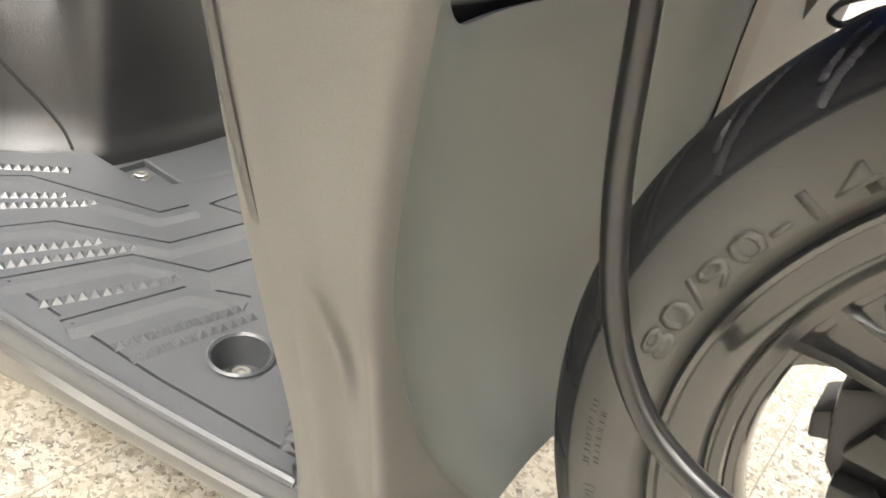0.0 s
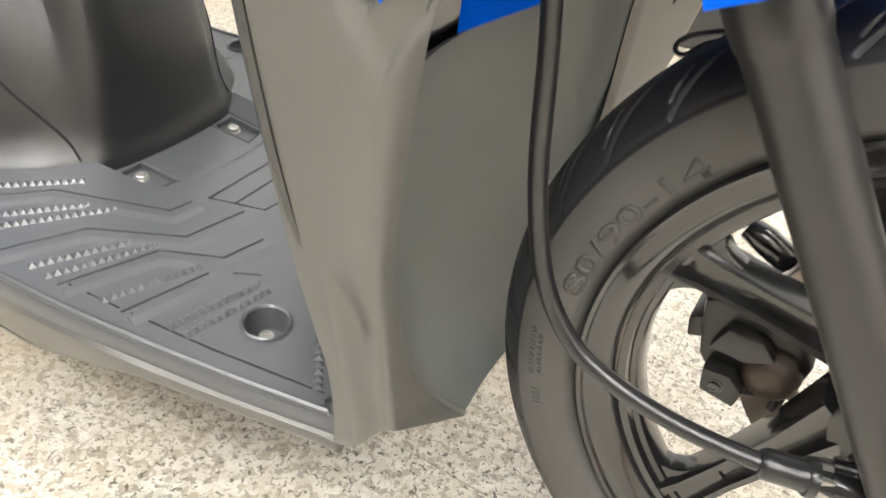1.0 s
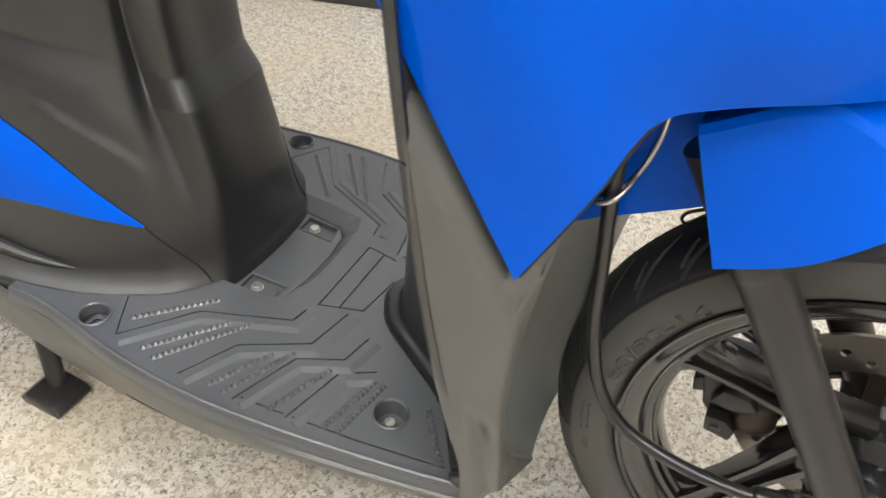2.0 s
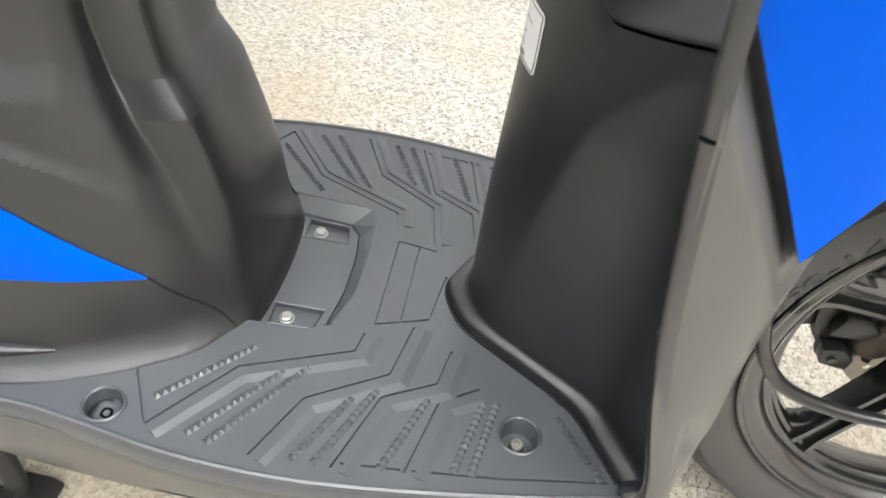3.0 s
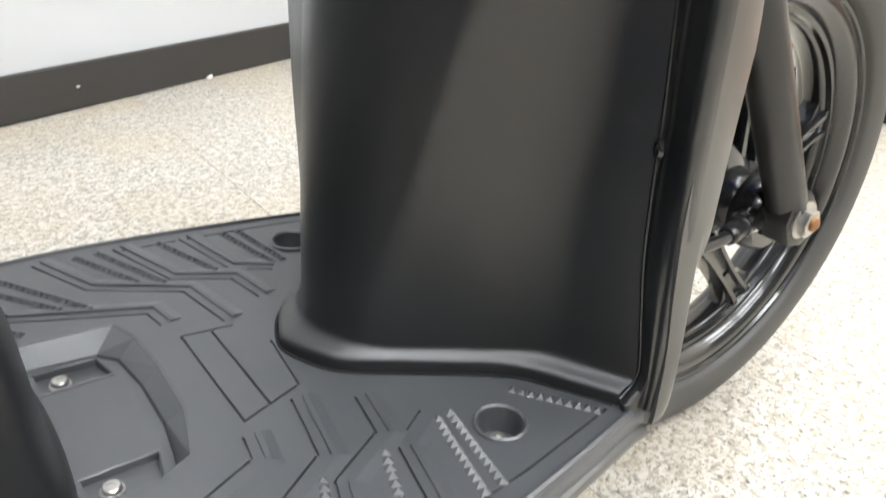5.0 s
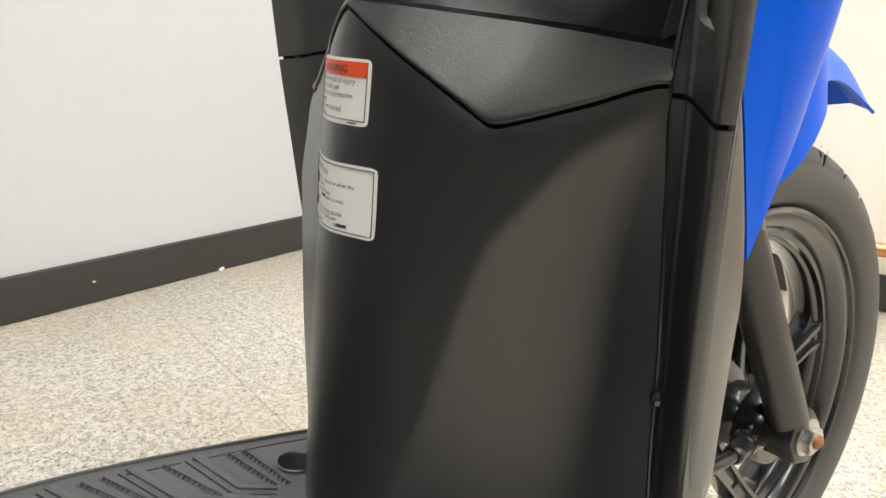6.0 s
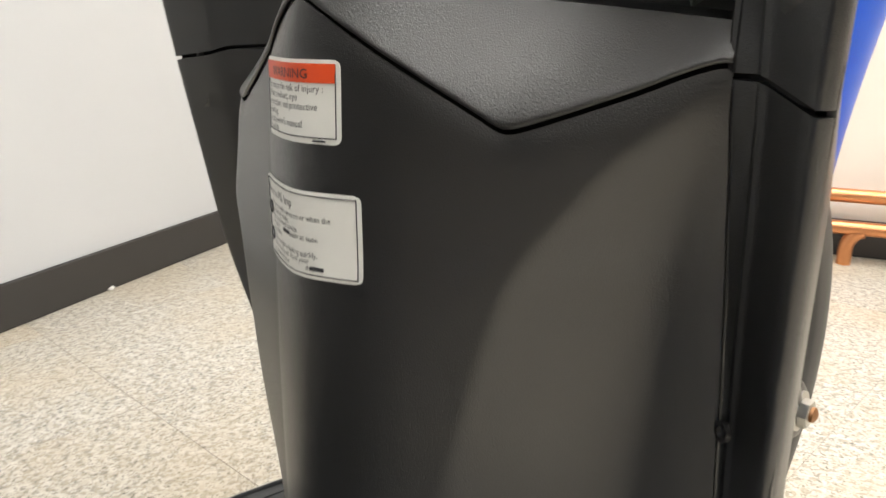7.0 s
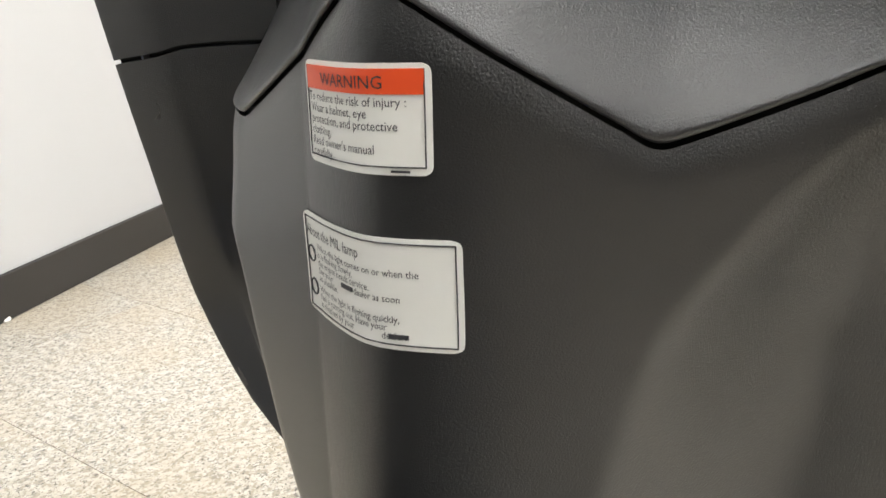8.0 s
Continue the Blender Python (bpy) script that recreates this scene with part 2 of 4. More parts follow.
def bolt(name, at, r, parent, mat, axis="z", h=0.006, label="", sides=6):
    """A domed screw head with a flange and a drive recess."""
    bm = lathe([(0.0001, 0), (r * 1.25, 0), (r * 1.25, h * 0.25), (r, h * 0.32), (r * 0.96, h * 0.85), (r * 0.8, h), (r * 0.45, h), (r * 0.40, h * 0.84), (0.0001, h * 0.84)], 20, closed=False)
    turn = {"z": pose(*at, 90), "y": pose(*at, 180), "x": pose(*at, 0, 0, -90), "-x": pose(*at, 0, 0, 90)}[axis]
    bm.transform(turn)
    return part(name, bm, mat, parent, label)


# ---------------------------------------------------------------- the room
def setting(name, bm, mat, label, smooth=False, parent=None):
    ob = part(name, bm, mat, parent, smooth=smooth)
    return tagged(ob, label, name.split("_")[0], kind="structure")


def room():
    x0, x1, y0, y1 = -6.5, 1.50, -5.0, 0.0
    h = CEIL
    for name, lo, hi, mat, label in (
            ("wall_north", (x0 - 0.15, y1, -0.1), (x1 + 0.15, y1 + 0.15, h + 0.1), WALL, "smooth white painted wall behind the scooter"),
            ("wall_east", (x1, y0, -0.1), (x1 + 0.15, y1, h + 0.1), WALL_WARM, "painted wall with the warm light on it put into its cream colour, copper pipes along its foot"),
            ("wall_south", (x0 - 0.15, y0 - 0.15, -0.1), (x1 + 0.15, y0, h + 0.1), DARK_WALL, "plain unseen wall, brown-grey to dim the fill light and reflections"),
            ("wall_west", (x0 - 0.15, y0, -0.1), (x0, y1, h + 0.1), DARK_WALL, "plain unseen wall at the far end, brown-grey to keep reflections dark")):
        setting(name, box(bmesh.new(), lo, hi, m=ROOM), mat, label)
    setting("ceiling", box(bmesh.new(), (x0, y0, h), (x1, y1, h + 0.1), m=ROOM), CEILING, "white painted ceiling with flush light panels")
    hb = 0.088
    for name, lo, hi in (("baseboard_north", (x0, -0.012, 0.001), (x1 - 0.012, 0.0, hb)), ("baseboard_east", (x1 - 0.012, y0, 0.001), (x1, -0.0, hb)),
                         ("baseboard_south", (x0, y0, 0.001), (x1 - 0.012, y0 + 0.012, hb)), ("baseboard_west", (x0, y0 + 0.012, 0.001), (x0 + 0.012, -0.012, hb))):
        setting(name, box(bmesh.new(), lo, hi, 0.003, ROOM), BASE, "dark rubber baseboard along the foot of the wall")
    # scuffs of plaster on the baseboard's lower edge
    for along, up, r in ((0.62, 0.004, 0.009), (0.30, 0.045, 0.004), (-0.10, 0.05, 0.004)):
        bm = bmesh.new()
        bmesh.ops.create_icosphere(bm, subdivisions=2, radius=r)
        for v in bm.verts:
            v.co = Vector((v.co.x, v.co.y * 0.35, v.co.z * 0.5)) * (1 + 0.4 * noise.noise(v.co * 200))
        bm.transform(ROOM @ pose(along, -0.013, up))
        tagged(part("plaster_crumb", bm, LABEL), "small pale crumb of plaster at the wall's foot", "debris")
    # unseen ceiling light panels; the last is added to brighten the leg shield
    emit, t, b = nodes_of("lamp_diffuser")
    b.inputs["Base Color"].default_value = (0.9, 0.9, 0.9, 1)
    b.inputs["Emission Color"].default_value = (1.0, 0.985, 0.955, 1)
    b.inputs["Emission Strength"].default_value = LAMP
    for i, (lx, ly) in enumerate(((-0.6, -1.35), (0.85, -1.35), (-0.6, -2.7), (0.85, -2.7), (-0.6, -4.1), (0.85, -4.1), (-2.5, -2.3))):
        lamp = thing("ceiling_light", "flush rectangular white ceiling light panel out of view, switched on", "light", group="ceiling lights")
        lamp.matrix_basis = ROOM @ pose(lx, ly, h - 0.03)
        f = bmesh.new()
        for lo, hi in (((-0.62, -0.32, -0.01), (0.62, -0.30, 0.03)), ((-0.62, 0.30, -0.01), (0.62, 0.32, 0.03)), ((-0.62, -0.30, -0.01), (-0.60, 0.30, 0.03)), ((0.60, -0.30, -0.01), (0.62, 0.30, 0.03))):
            box(f, lo, hi)
        part("frame", f, LABEL, lamp, smooth=False)
        part("diffuser", box(bmesh.new(), (-0.60, -0.30, 0.0), (0.60, 0.30, 0.012)), emit, lamp, smooth=False)


def pipes():
    """Copper pipe run at the foot of the east wall."""
    p = thing("copper_pipe", "pair of copper pipes with an elbow down to the floor", "pipe")
    p.matrix_basis = ROOM
    x = 1.445
    part("upper_pipe", tube([(x, -4.6, 0.155), (x, -1.25, 0.155), (x + 0.02, -1.16, 0.155), (x + 0.045, -1.13, 0.155)], 0.016, 14, 6), COPPER, p)
    part("lower_pipe", tube([(x - 0.02, -4.6, 0.085), (x - 0.02, -1.60, 0.085), (x - 0.02, -1.47, 0.082), (x - 0.02, -1.43, 0.055), (x - 0.02, -1.425, 0.0)], 0.016, 14, 6), COPPER, p)


# ---------------------------------------------------------------- scooter: floor board
DECK = 0.224
deck_half = curve_table([-0.18, -0.14, -0.09, -0.045, 0.0, 0.04, 0.09, 0.15, 0.21, 0.27], [0.174, 0.174, 0.181, 0.188, 0.191, 0.191, 0.187, 0.179, 0.169, 0.157])


def edge_half(x):
    return float(deck_half(x)[0])


def ribbon(line, width, height, side):
    """A wedge along a broken line: a sharp step at the line, sloping off to one side."""
    bm = bmesh.new()
    pts = [Vector((a, b, 0)) for a, b in line]
    rows = []
    for i, p in enumerate(pts):
        a = (p - pts[i - 1]).normalized() if i else None
        b = (pts[i + 1] - p).normalized() if i < len(pts) - 1 else None
        d = ((a or b) + (b or a)).normalized()
        n = Vector((-d.y, d.x, 0)) * side
        k = 1.0 if a is None or b is None else 1 / max(0.5, math.cos(a.angle(b) / 2))
        q = p + n * width * k
        rows.append([bm.verts.new((p.x, p.y, DECK - 0.002)), bm.verts.new((p.x, p.y, DECK + height)),
                     bm.verts.new((p.x + n.x * 0.003, p.y + n.y * 0.003, DECK + height)), bm.verts.new((q.x, q.y, DECK - 0.0002)), bm.verts.new((q.x, q.y, DECK - 0.002))])
    for r, s in zip(rows, rows[1:]):
        for i in range(5):
            j = (i + 1) % 5
            bm.faces.new((r[i], r[j], s[j], s[i]))
    bm.faces.new(rows[0])
    bm.faces.new(rows[-1])
    return bm


def offset_line(line, far, side):
    """A broken line shifted sideways, its corners kept."""
    pts = [Vector((a, b, 0)) for a, b in line]
    out = []
    for i, p in enumerate(pts):
        a = (p - pts[i - 1]).normalized() if i else None
        b = (pts[i + 1] - p).normalized() if i < len(pts) - 1 else None
        d = ((a or b) + (b or a)).normalized()
        k = 1.0 if a is None or b is None else 1 / max(0.5, math.cos(a.angle(b) / 2))
        out.append((p.x - d.y * side * far * k, p.y + d.x * side * far * k))
    return out


def slot(bm, line, width, depth):
    """Adds a solid along a broken line in the floor board's surface, to be cut out as a groove."""
    left, right = offset_line(line, width / 2, 1), offset_line(line, width / 2, -1)
    rows = [[bm.verts.new((*l, DECK - depth)), bm.verts.new((*l, DECK + 0.004)), bm.verts.new((*r, DECK + 0.004)), bm.verts.new((*r, DECK - depth))] for l, r in zip(left, right)]
    for r, s in zip(rows, rows[1:]):
        for i in range(4):
            j = (i + 1) % 4
            bm.faces.new((r[i], r[j], s[j], s[i]))
    bm.faces.new(rows[0])
    bm.faces.new(rows[-1])


def teeth(a, b, count, size=0.0056):
    """A row of small pyramids."""
    bm = bmesh.new()
    a, b = Vector((*a, DECK)), Vector((*b, DECK))
    d = (b - a).normalized()
    n = Vector((-d.y, d.x, 0))
    for i in range(count):
        c = a.lerp(b, i / (count - 1))
        s = size * 0.5
        base = [bm.verts.new(c + d * x * s + n * y * s * 1.15) for x, y in ((-0.9, -1), (0.9, -1), (0.9, 1), (-0.9, 1))]
        for v in base:
            v.co.z -= 0.0002
        tip = bm.verts.new(c + Vector((0, 0, size * 0.50)) + d * s * 0.15)
        bm.faces.new(base)
        for k in range(4):
            bm.faces.new((base[k], base[(k + 1) % 4], tip))
    return bm


def floor_board(scooter):
    def fn(u, v):
        s = 2 * u - 1
        a = abs(s)
        q = min(1.0, max(0.0, (a * 0.19 - 0.085) / 0.035))
        x = -0.182 + (0.395 + 0.0605 * q * q * (3 - 2 * q)) * v
        w = edge_half(x)
        if a < 0.84:
            y, z = a / 0.84 * w, 0.0
        else:
            q = (a - 0.84) / 0.16 * math.pi / 2
            y, z = w + 0.0058 * math.sin(q), -0.0135 * (1 - math.cos(q)) + 0.0014 * math.sin(2 * q)
        return x, math.copysign(y, s), DECK + z
    deck = part("floor_board", sheet(fn, 97, 60, -0.010), PAD, scooter, "dark grey moulded floor board with chevron tread")
    drill = bmesh.new()
    holes = [(0.190, 0.127, 0.0135), (-0.092, 0.164, 0.0125)]
    for x, y, r in holes:
        for side in (-1, 1):
            c = lathe([(0.0001, -0.05), (r, -0.05), (r, 0.05), (0.0001, 0.05)], 28, closed=False)
            c.transform(pose(x, side * y, DECK, 90))
            me = bpy.data.meshes.new("t")
            c.to_mesh(me)
            c.free()
            drill.from_mesh(me)
            bpy.data.meshes.remove(me)
    cut(deck, drill)
    for x, y, r in holes:
        for side in (-1, 1):
            cup = lathe([(r + 0.0025, 0.0012), (r + 0.0012, 0.0022), (r, 0.001), (r - 0.0012, -0.016), (0.0001, -0.016)], 28, closed=False)
            cup.transform(pose(x, side * y, DECK, 90))
            c = part("bolt_cup", cup, PAD, deck)
            bolt("bolt", (x, side * y, DECK - 0.016), 0.0055, deck, STEEL, "z", 0.006, "zinc hexagon bolt")
    # chevron tread: narrow grooves with a sloping strip beside each, mirrored
    lines = [[(-0.060, -0.172), (-0.016, -0.113), (0.062, -0.080), (0.065, -0.062)],
             [(0.014, -0.180), (0.037, -0.129), (0.092, -0.095), (0.101, -0.047)],
             [(0.069, -0.178), (0.090, -0.116), (0.127, -0.096), (0.133, -0.064)],
             [(0.117, -0.172), (0.131, -0.111), (0.158, -0.094)],
             [(0.122, -0.1690), (0.18, -0.1625), (0.252, -0.1505)],
             [(-0.085, -0.128), (-0.060, -0.172)],
             [(0.074, -0.1735), (0.114, -0.1700)]]
    for n, line in enumerate(lines):
        grooves = bmesh.new()
        for side in (1, -1):
            slot(grooves, [(x, y * side) for x, y in line], 0.0016, 0.0026)
        cut(deck, grooves)
        for side in (1, -1):
            pts = [(x, y * side) for x, y in line]
            if n < 4:
                strip = offset_line(pts, 0.0065, -side)
                part("tread_rib", ribbon(strip, 0.0100, 0.0013, -side), PAD, deck, smooth=False)
    for pts in ([(0.071, 0.044), (0.071, -0.051), (0.111, -0.037), (0.117, 0.012)], [(0.0895, 0.040), (0.0895, -0.0455)], [(0.072, 0.044), (0.104, 0.040)]):
        grooves = bmesh.new()
        slot(grooves, pts, 0.0016, 0.0026)
        cut(deck, grooves)
    rows = [((-0.061, -0.149), (-0.011, -0.094), 15), ((-0.030, -0.172), (0.016, -0.111), 16), ((-0.015, -0.176), (0.033, -0.103), 18),
            ((0.043, -0.176), (0.069, -0.123), 12), ((0.058, -0.176), (0.085, -0.113), 14), ((0.101, -0.171), (0.122, -0.113), 12),
            ((0.149, -0.163), (0.162, -0.106), 12), ((0.161, -0.162), (0.171, -0.105), 12), ((0.216, -0.108), (0.246, -0.149), 10)]
    for a, b, n in rows:
        for side in (1, -1):
            r = part("tread_teeth", teeth((a[0], a[1] * side), (b[0], b[1] * side), n), PAD, deck, smooth=False)
            tagged(r, kind="stuff")
    for side in (1, -1):
        part("edge_bead", tube([(x, side * (edge_half(x) + 0.0012), DECK - 0.0006) for x in np.linspace(-0.17, 0.262, 24)], 0.0026, 8, 1), PAD, deck)
    # battery cover, sunk into a well with sloping walls
    rim = [(-0.034, -0.0700), (0.020, -0.0680), (0.0375, -0.0600), (0.0480, -0.022), (0.0490, 0.022), (0.0470, 0.058), (0.0400, 0.0790), (-0.034, 0.0840)]
    floor_line = [(-0.034, -0.0680), (0.0190, -0.0650), (0.0330, -0.0560), (0.0385, -0.020), (0.0390, 0.020), (0.0350, 0.052), (0.0250, 0.0640), (-0.034, 0.0690)]
    sunk = DECK - 0.0095
    cut(deck, prism(rim, "z", DECK - 0.03, DECK + 0.03))
    well = bmesh.new()
    rings = [[well.verts.new((a, b, z)) for a, b in line] for line, z in ((offset_line(rim, 0.0012, -1), DECK + 0.0002), (rim, DECK - 0.0006), (floor_line, sunk + 0.0008), (offset_line(floor_line, 0.0012, 1), sunk - 0.0015))]
    for r, q in zip(rings, rings[1:]):
        for k in range(len(r) - 1):
            well.faces.new((r[k], r[k + 1], q[k + 1], q[k]))
    part("cover_well", well, PAD, deck, "sloping walls of the well round the battery cover", smooth=False)
    inset = offset_line(floor_line, 0.0013, 1)
    cover = part("battery_cover", prism([(-0.05, inset[0][1])] + inset[1:-1] + [(-0.05, inset[-1][1])], "z", sunk - 0.006, sunk, 0.0012), PAD, deck, "flat battery cover held by two screws")
    for side in (-1, 1):
        pocket = prism([(-0.012, side * 0.0400), (0.027, side * 0.0400), (0.0225, side * 0.0590), (-0.012, side * 0.0610)], "z", sunk - 0.0042, sunk + 0.02)
        cut(cover, pocket)
        part("pocket_rim", tube([(-0.013, side * 0.0394, sunk), (0.0275, side * 0.0394, sunk), (0.0232, side * 0.0598, sunk), (-0.013, side * 0.0618, sunk)], 0.0012, 8, 1), PAD, cover)
        bolt("screw", (0.0, side * 0.0505, sunk - 0.0042), 0.0050, cover, STEEL, "z", 0.0042, "zinc cross-head screw")


def side_skirts(scooter):
    top = curve_table([-0.50, -0.30, -0.18, -0.09, 0.0, 0.05, 0.15, 0.266], [[0.168, 0.25], [0.176, 0.228], [0.1820, 0.2130], [0.1890, 0.2125], [0.1985, 0.2125], [0.1995, 0.2125], [0.1880, 0.2125], [0.1660, 0.2130]])
    low = curve_table([-0.50, -0.30, -0.20, -0.10, 0.0, 0.05, 0.15, 0.266], [[0.14, 0.14], [0.150, 0.125], [0.160, 0.122], [0.163, 0.113], [0.170, 0.128], [0.176, 0.150], [0.176, 0.186], [0.161, 0.199]])
    for side in (-1, 1):
        def fn(u, v):
            x = -0.50 + 0.773 * u
            a, b = top(x), low(x)
            y = a[0] + (b[0] - a[0]) * v + 0.004 * math.sin(math.pi * v)
            if v < 0.12:
                y -= 0.004 * (1 - v / 0.12) ** 2
            return x, side * y, a[1] + (b[1] - a[1]) * v
        s = part("side_skirt", sheet(fn, 70, 12, 0.004 * side), GREY, scooter, "warm grey painted skirt under the floor board")
        slot = prism([(-0.068, 0.1385), (-0.052, 0.1400), (0.034, 0.1500), (-0.020, 0.1330), (-0.060, 0.1190), (-0.066, 0.1200)], "y", side * 0.10, side * 0.24)
        cut(s, slot)
    # near-black body added behind the slots, its colour standing in for their shade
    part("slot_shade_body", prism([(-0.50, 0.21), (0.225, 0.200), (0.225, 0.182), (0.05, 0.15), (-0.08, 0.115), (-0.50, 0.14)], "y", -0.135, 0.135, 0.01), VOID, scooter, "black body added under the floor board to stand in for the shade in the slots")


# ---------------------------------------------------------------- scooter: leg shield
# the rider's side, level by level: the nose, the slopes of its four faces, where the knee hollow's edge and inner fold run and how soft they are
SHIELD = [  # height, nose, slope beside the nose, slope of the flank, edge, its softness, slope of the hollow, fold, its softness, slope of the outer face
    (0.222, 0.1335, 0.42, 0.80, 0.0410, 0.0090, 1.58, 0.0970, 0.012, 0.62),
    (0.250, 0.1340, 0.40, 0.80, 0.0430, 0.0090, 1.58, 0.0975, 0.014, 0.52),
    (0.290, 0.1342, 0.38, 0.78, 0.0475, 0.0065, 1.56, 0.0990, 0.017, 0.40),
    (0.320, 0.1345, 0.38, 0.77, 0.0550, 0.0045, 1.56, 0.1010, 0.018, 0.33),
    (0.360, 0.1362, 0.36, 0.72, 0.0635, 0.0030, 1.54, 0.1050, 0.018, 0.28),
    (0.400, 0.1380, 0.34, 0.68, 0.0720, 0.0026, 1.52, 0.1100, 0.018, 0.24),
    (0.440, 0.1398, 0.36, 0.61, 0.0820, 0.0026, 1.46, 0.1150, 0.017, 0.24),
    (0.457, 0.1406, 0.37, 0.58, 0.0890, 0.0026, 1.42, 0.1190, 0.016, 0.26),
    (0.488, 0.1415, 0.34, 0.595, 0.1085, 0.0026, 1.16, 0.1300, 0.012, 0.40),
    (0.510, 0.1425, 0.34, 0.586, 0.1270, 0.0026, 1.08, 0.1390, 0.008, 0.48),
    (0.527, 0.1432, 0.34, 0.588, 0.1435, 0.0030, 0.80, 0.1485, 0.004, 0.56),
    (0.545, 0.1440, 0.34, 0.58, 0.1500, 0.0040, 0.60, 0.1520, 0.004, 0.54),
    (0.580, 0.1490, 0.32, 0.57, 0.1500, 0.0040, 0.53, 0.1520, 0.004, 0.53),
    (0.700, 0.1900, 0.28, 0.42, 0.1500, 0.0040, 0.42, 0.1520, 0.004, 0.42)]
shield_row = curve_table([r[0] for r in SHIELD], [r[1:] for r in SHIELD])
# the foot flange: a steep riser with a rounded shoulder and a narrow ledge behind it
ledge = curve_table([0.222, 0.2305, 0.2330, 0.2347, 0.2358, 0.2372, 0.2410, 0.2500, 0.2620], [0.0175, 0.0168, 0.0150, 0.0118, 0.0080, 0.0050, 0.0022, 0.0006, 0.0])
rear_edge = curve_table([0.20, 0.24, 0.31, 0.40, 0.53, 0.60, 0.70], [[0.2715, 0.1645], [0.2705, 0.1674], [0.2550, 0.1736], [0.2335, 0.1822], [0.2120, 0.1908], [0.203, 0.1955], [0.19, 0.198]])


spread = curve_table([0.22, 0.24, 0.28, 0.34, 0.40, 0.46, 0.52, 0.70], [1.0, 1.0, 1.40, 1.85, 1.85, 1.65, 1.47, 1.47])
# the far side's outer edge stands farther out and forward
far_edge = curve_table([0.20, 0.24, 0.30, 0.36, 0.40, 0.46, 0.52, 0.58, 0.64, 0.70], [[0.2715, 0.1645], [0.2710, 0.1690], [0.2710, 0.2350], [0.2700, 0.2740], [0.2635, 0.2800], [0.2536, 0.2825], [0.2437, 0.2850], [0.2370, 0.2910], [0.2310, 0.2990], [0.2250, 0.3060]])


def far_out(a, z):
    """Where a point of the profile, so far out from the nose, lies on the far side, which spreads wider than the near one."""
    return a if a < 0.04 else 0.04 + (min(a, 0.09) - 0.04) * float(spread(z)[0]) + 1.2 * max(0.0, a - 0.09)


def profile_out(y, z):
    if y < 0.04:
        return abs(y)
    k = float(spread(z)[0])
    return min(0.04 + (y - 0.04) / k, 0.09) + max(0.0, y - 0.04 - 0.05 * k) / 1.2


def bend(d, w):
    """A corner of slope one, rounded over a width w on both sides."""
    return 0.0 if d < -w else d if d > w else (d + w) ** 2 / (4 * w)


def shield_at(y, z):
    """The x of the rider's side of the leg shield: a rounded nose, and a crisp edge where the knee hollow begins."""
    x0, s0, s1, edge, we, s2, fold, wf, s3 = shield_row(z)
    a = min(math.sqrt(profile_out(y, z) ** 2 + 0.0085 ** 2), 0.152)
    x = x0 + s0 * a + (s1 - s0) * bend(a - 0.03, 0.02) + (s2 - s1) * bend(a - edge, we) + (s3 - s2) * bend(a - fold, wf)
    if y > 0:
        x += 1.1 * bend(a - 0.092, 0.008) * min(1.0, max(0.0, (z - 0.26) / 0.16))
    return float(x - ledge(z)[0])


SEAM = curve_table([0.0, 0.008, 0.04, 0.072, 0.081, 0.090, 0.12, 0.147, 0.158], [0.566, 0.562, 0.541, 0.5195, 0.5140, 0.5160, 0.5280, 0.5395, 0.5385])


column_start = curve_table([0.22, 0.30, 0.40, 0.53, 0.70], [0.1550, 0.1560, 0.1575, 0.1630, 0.1640])


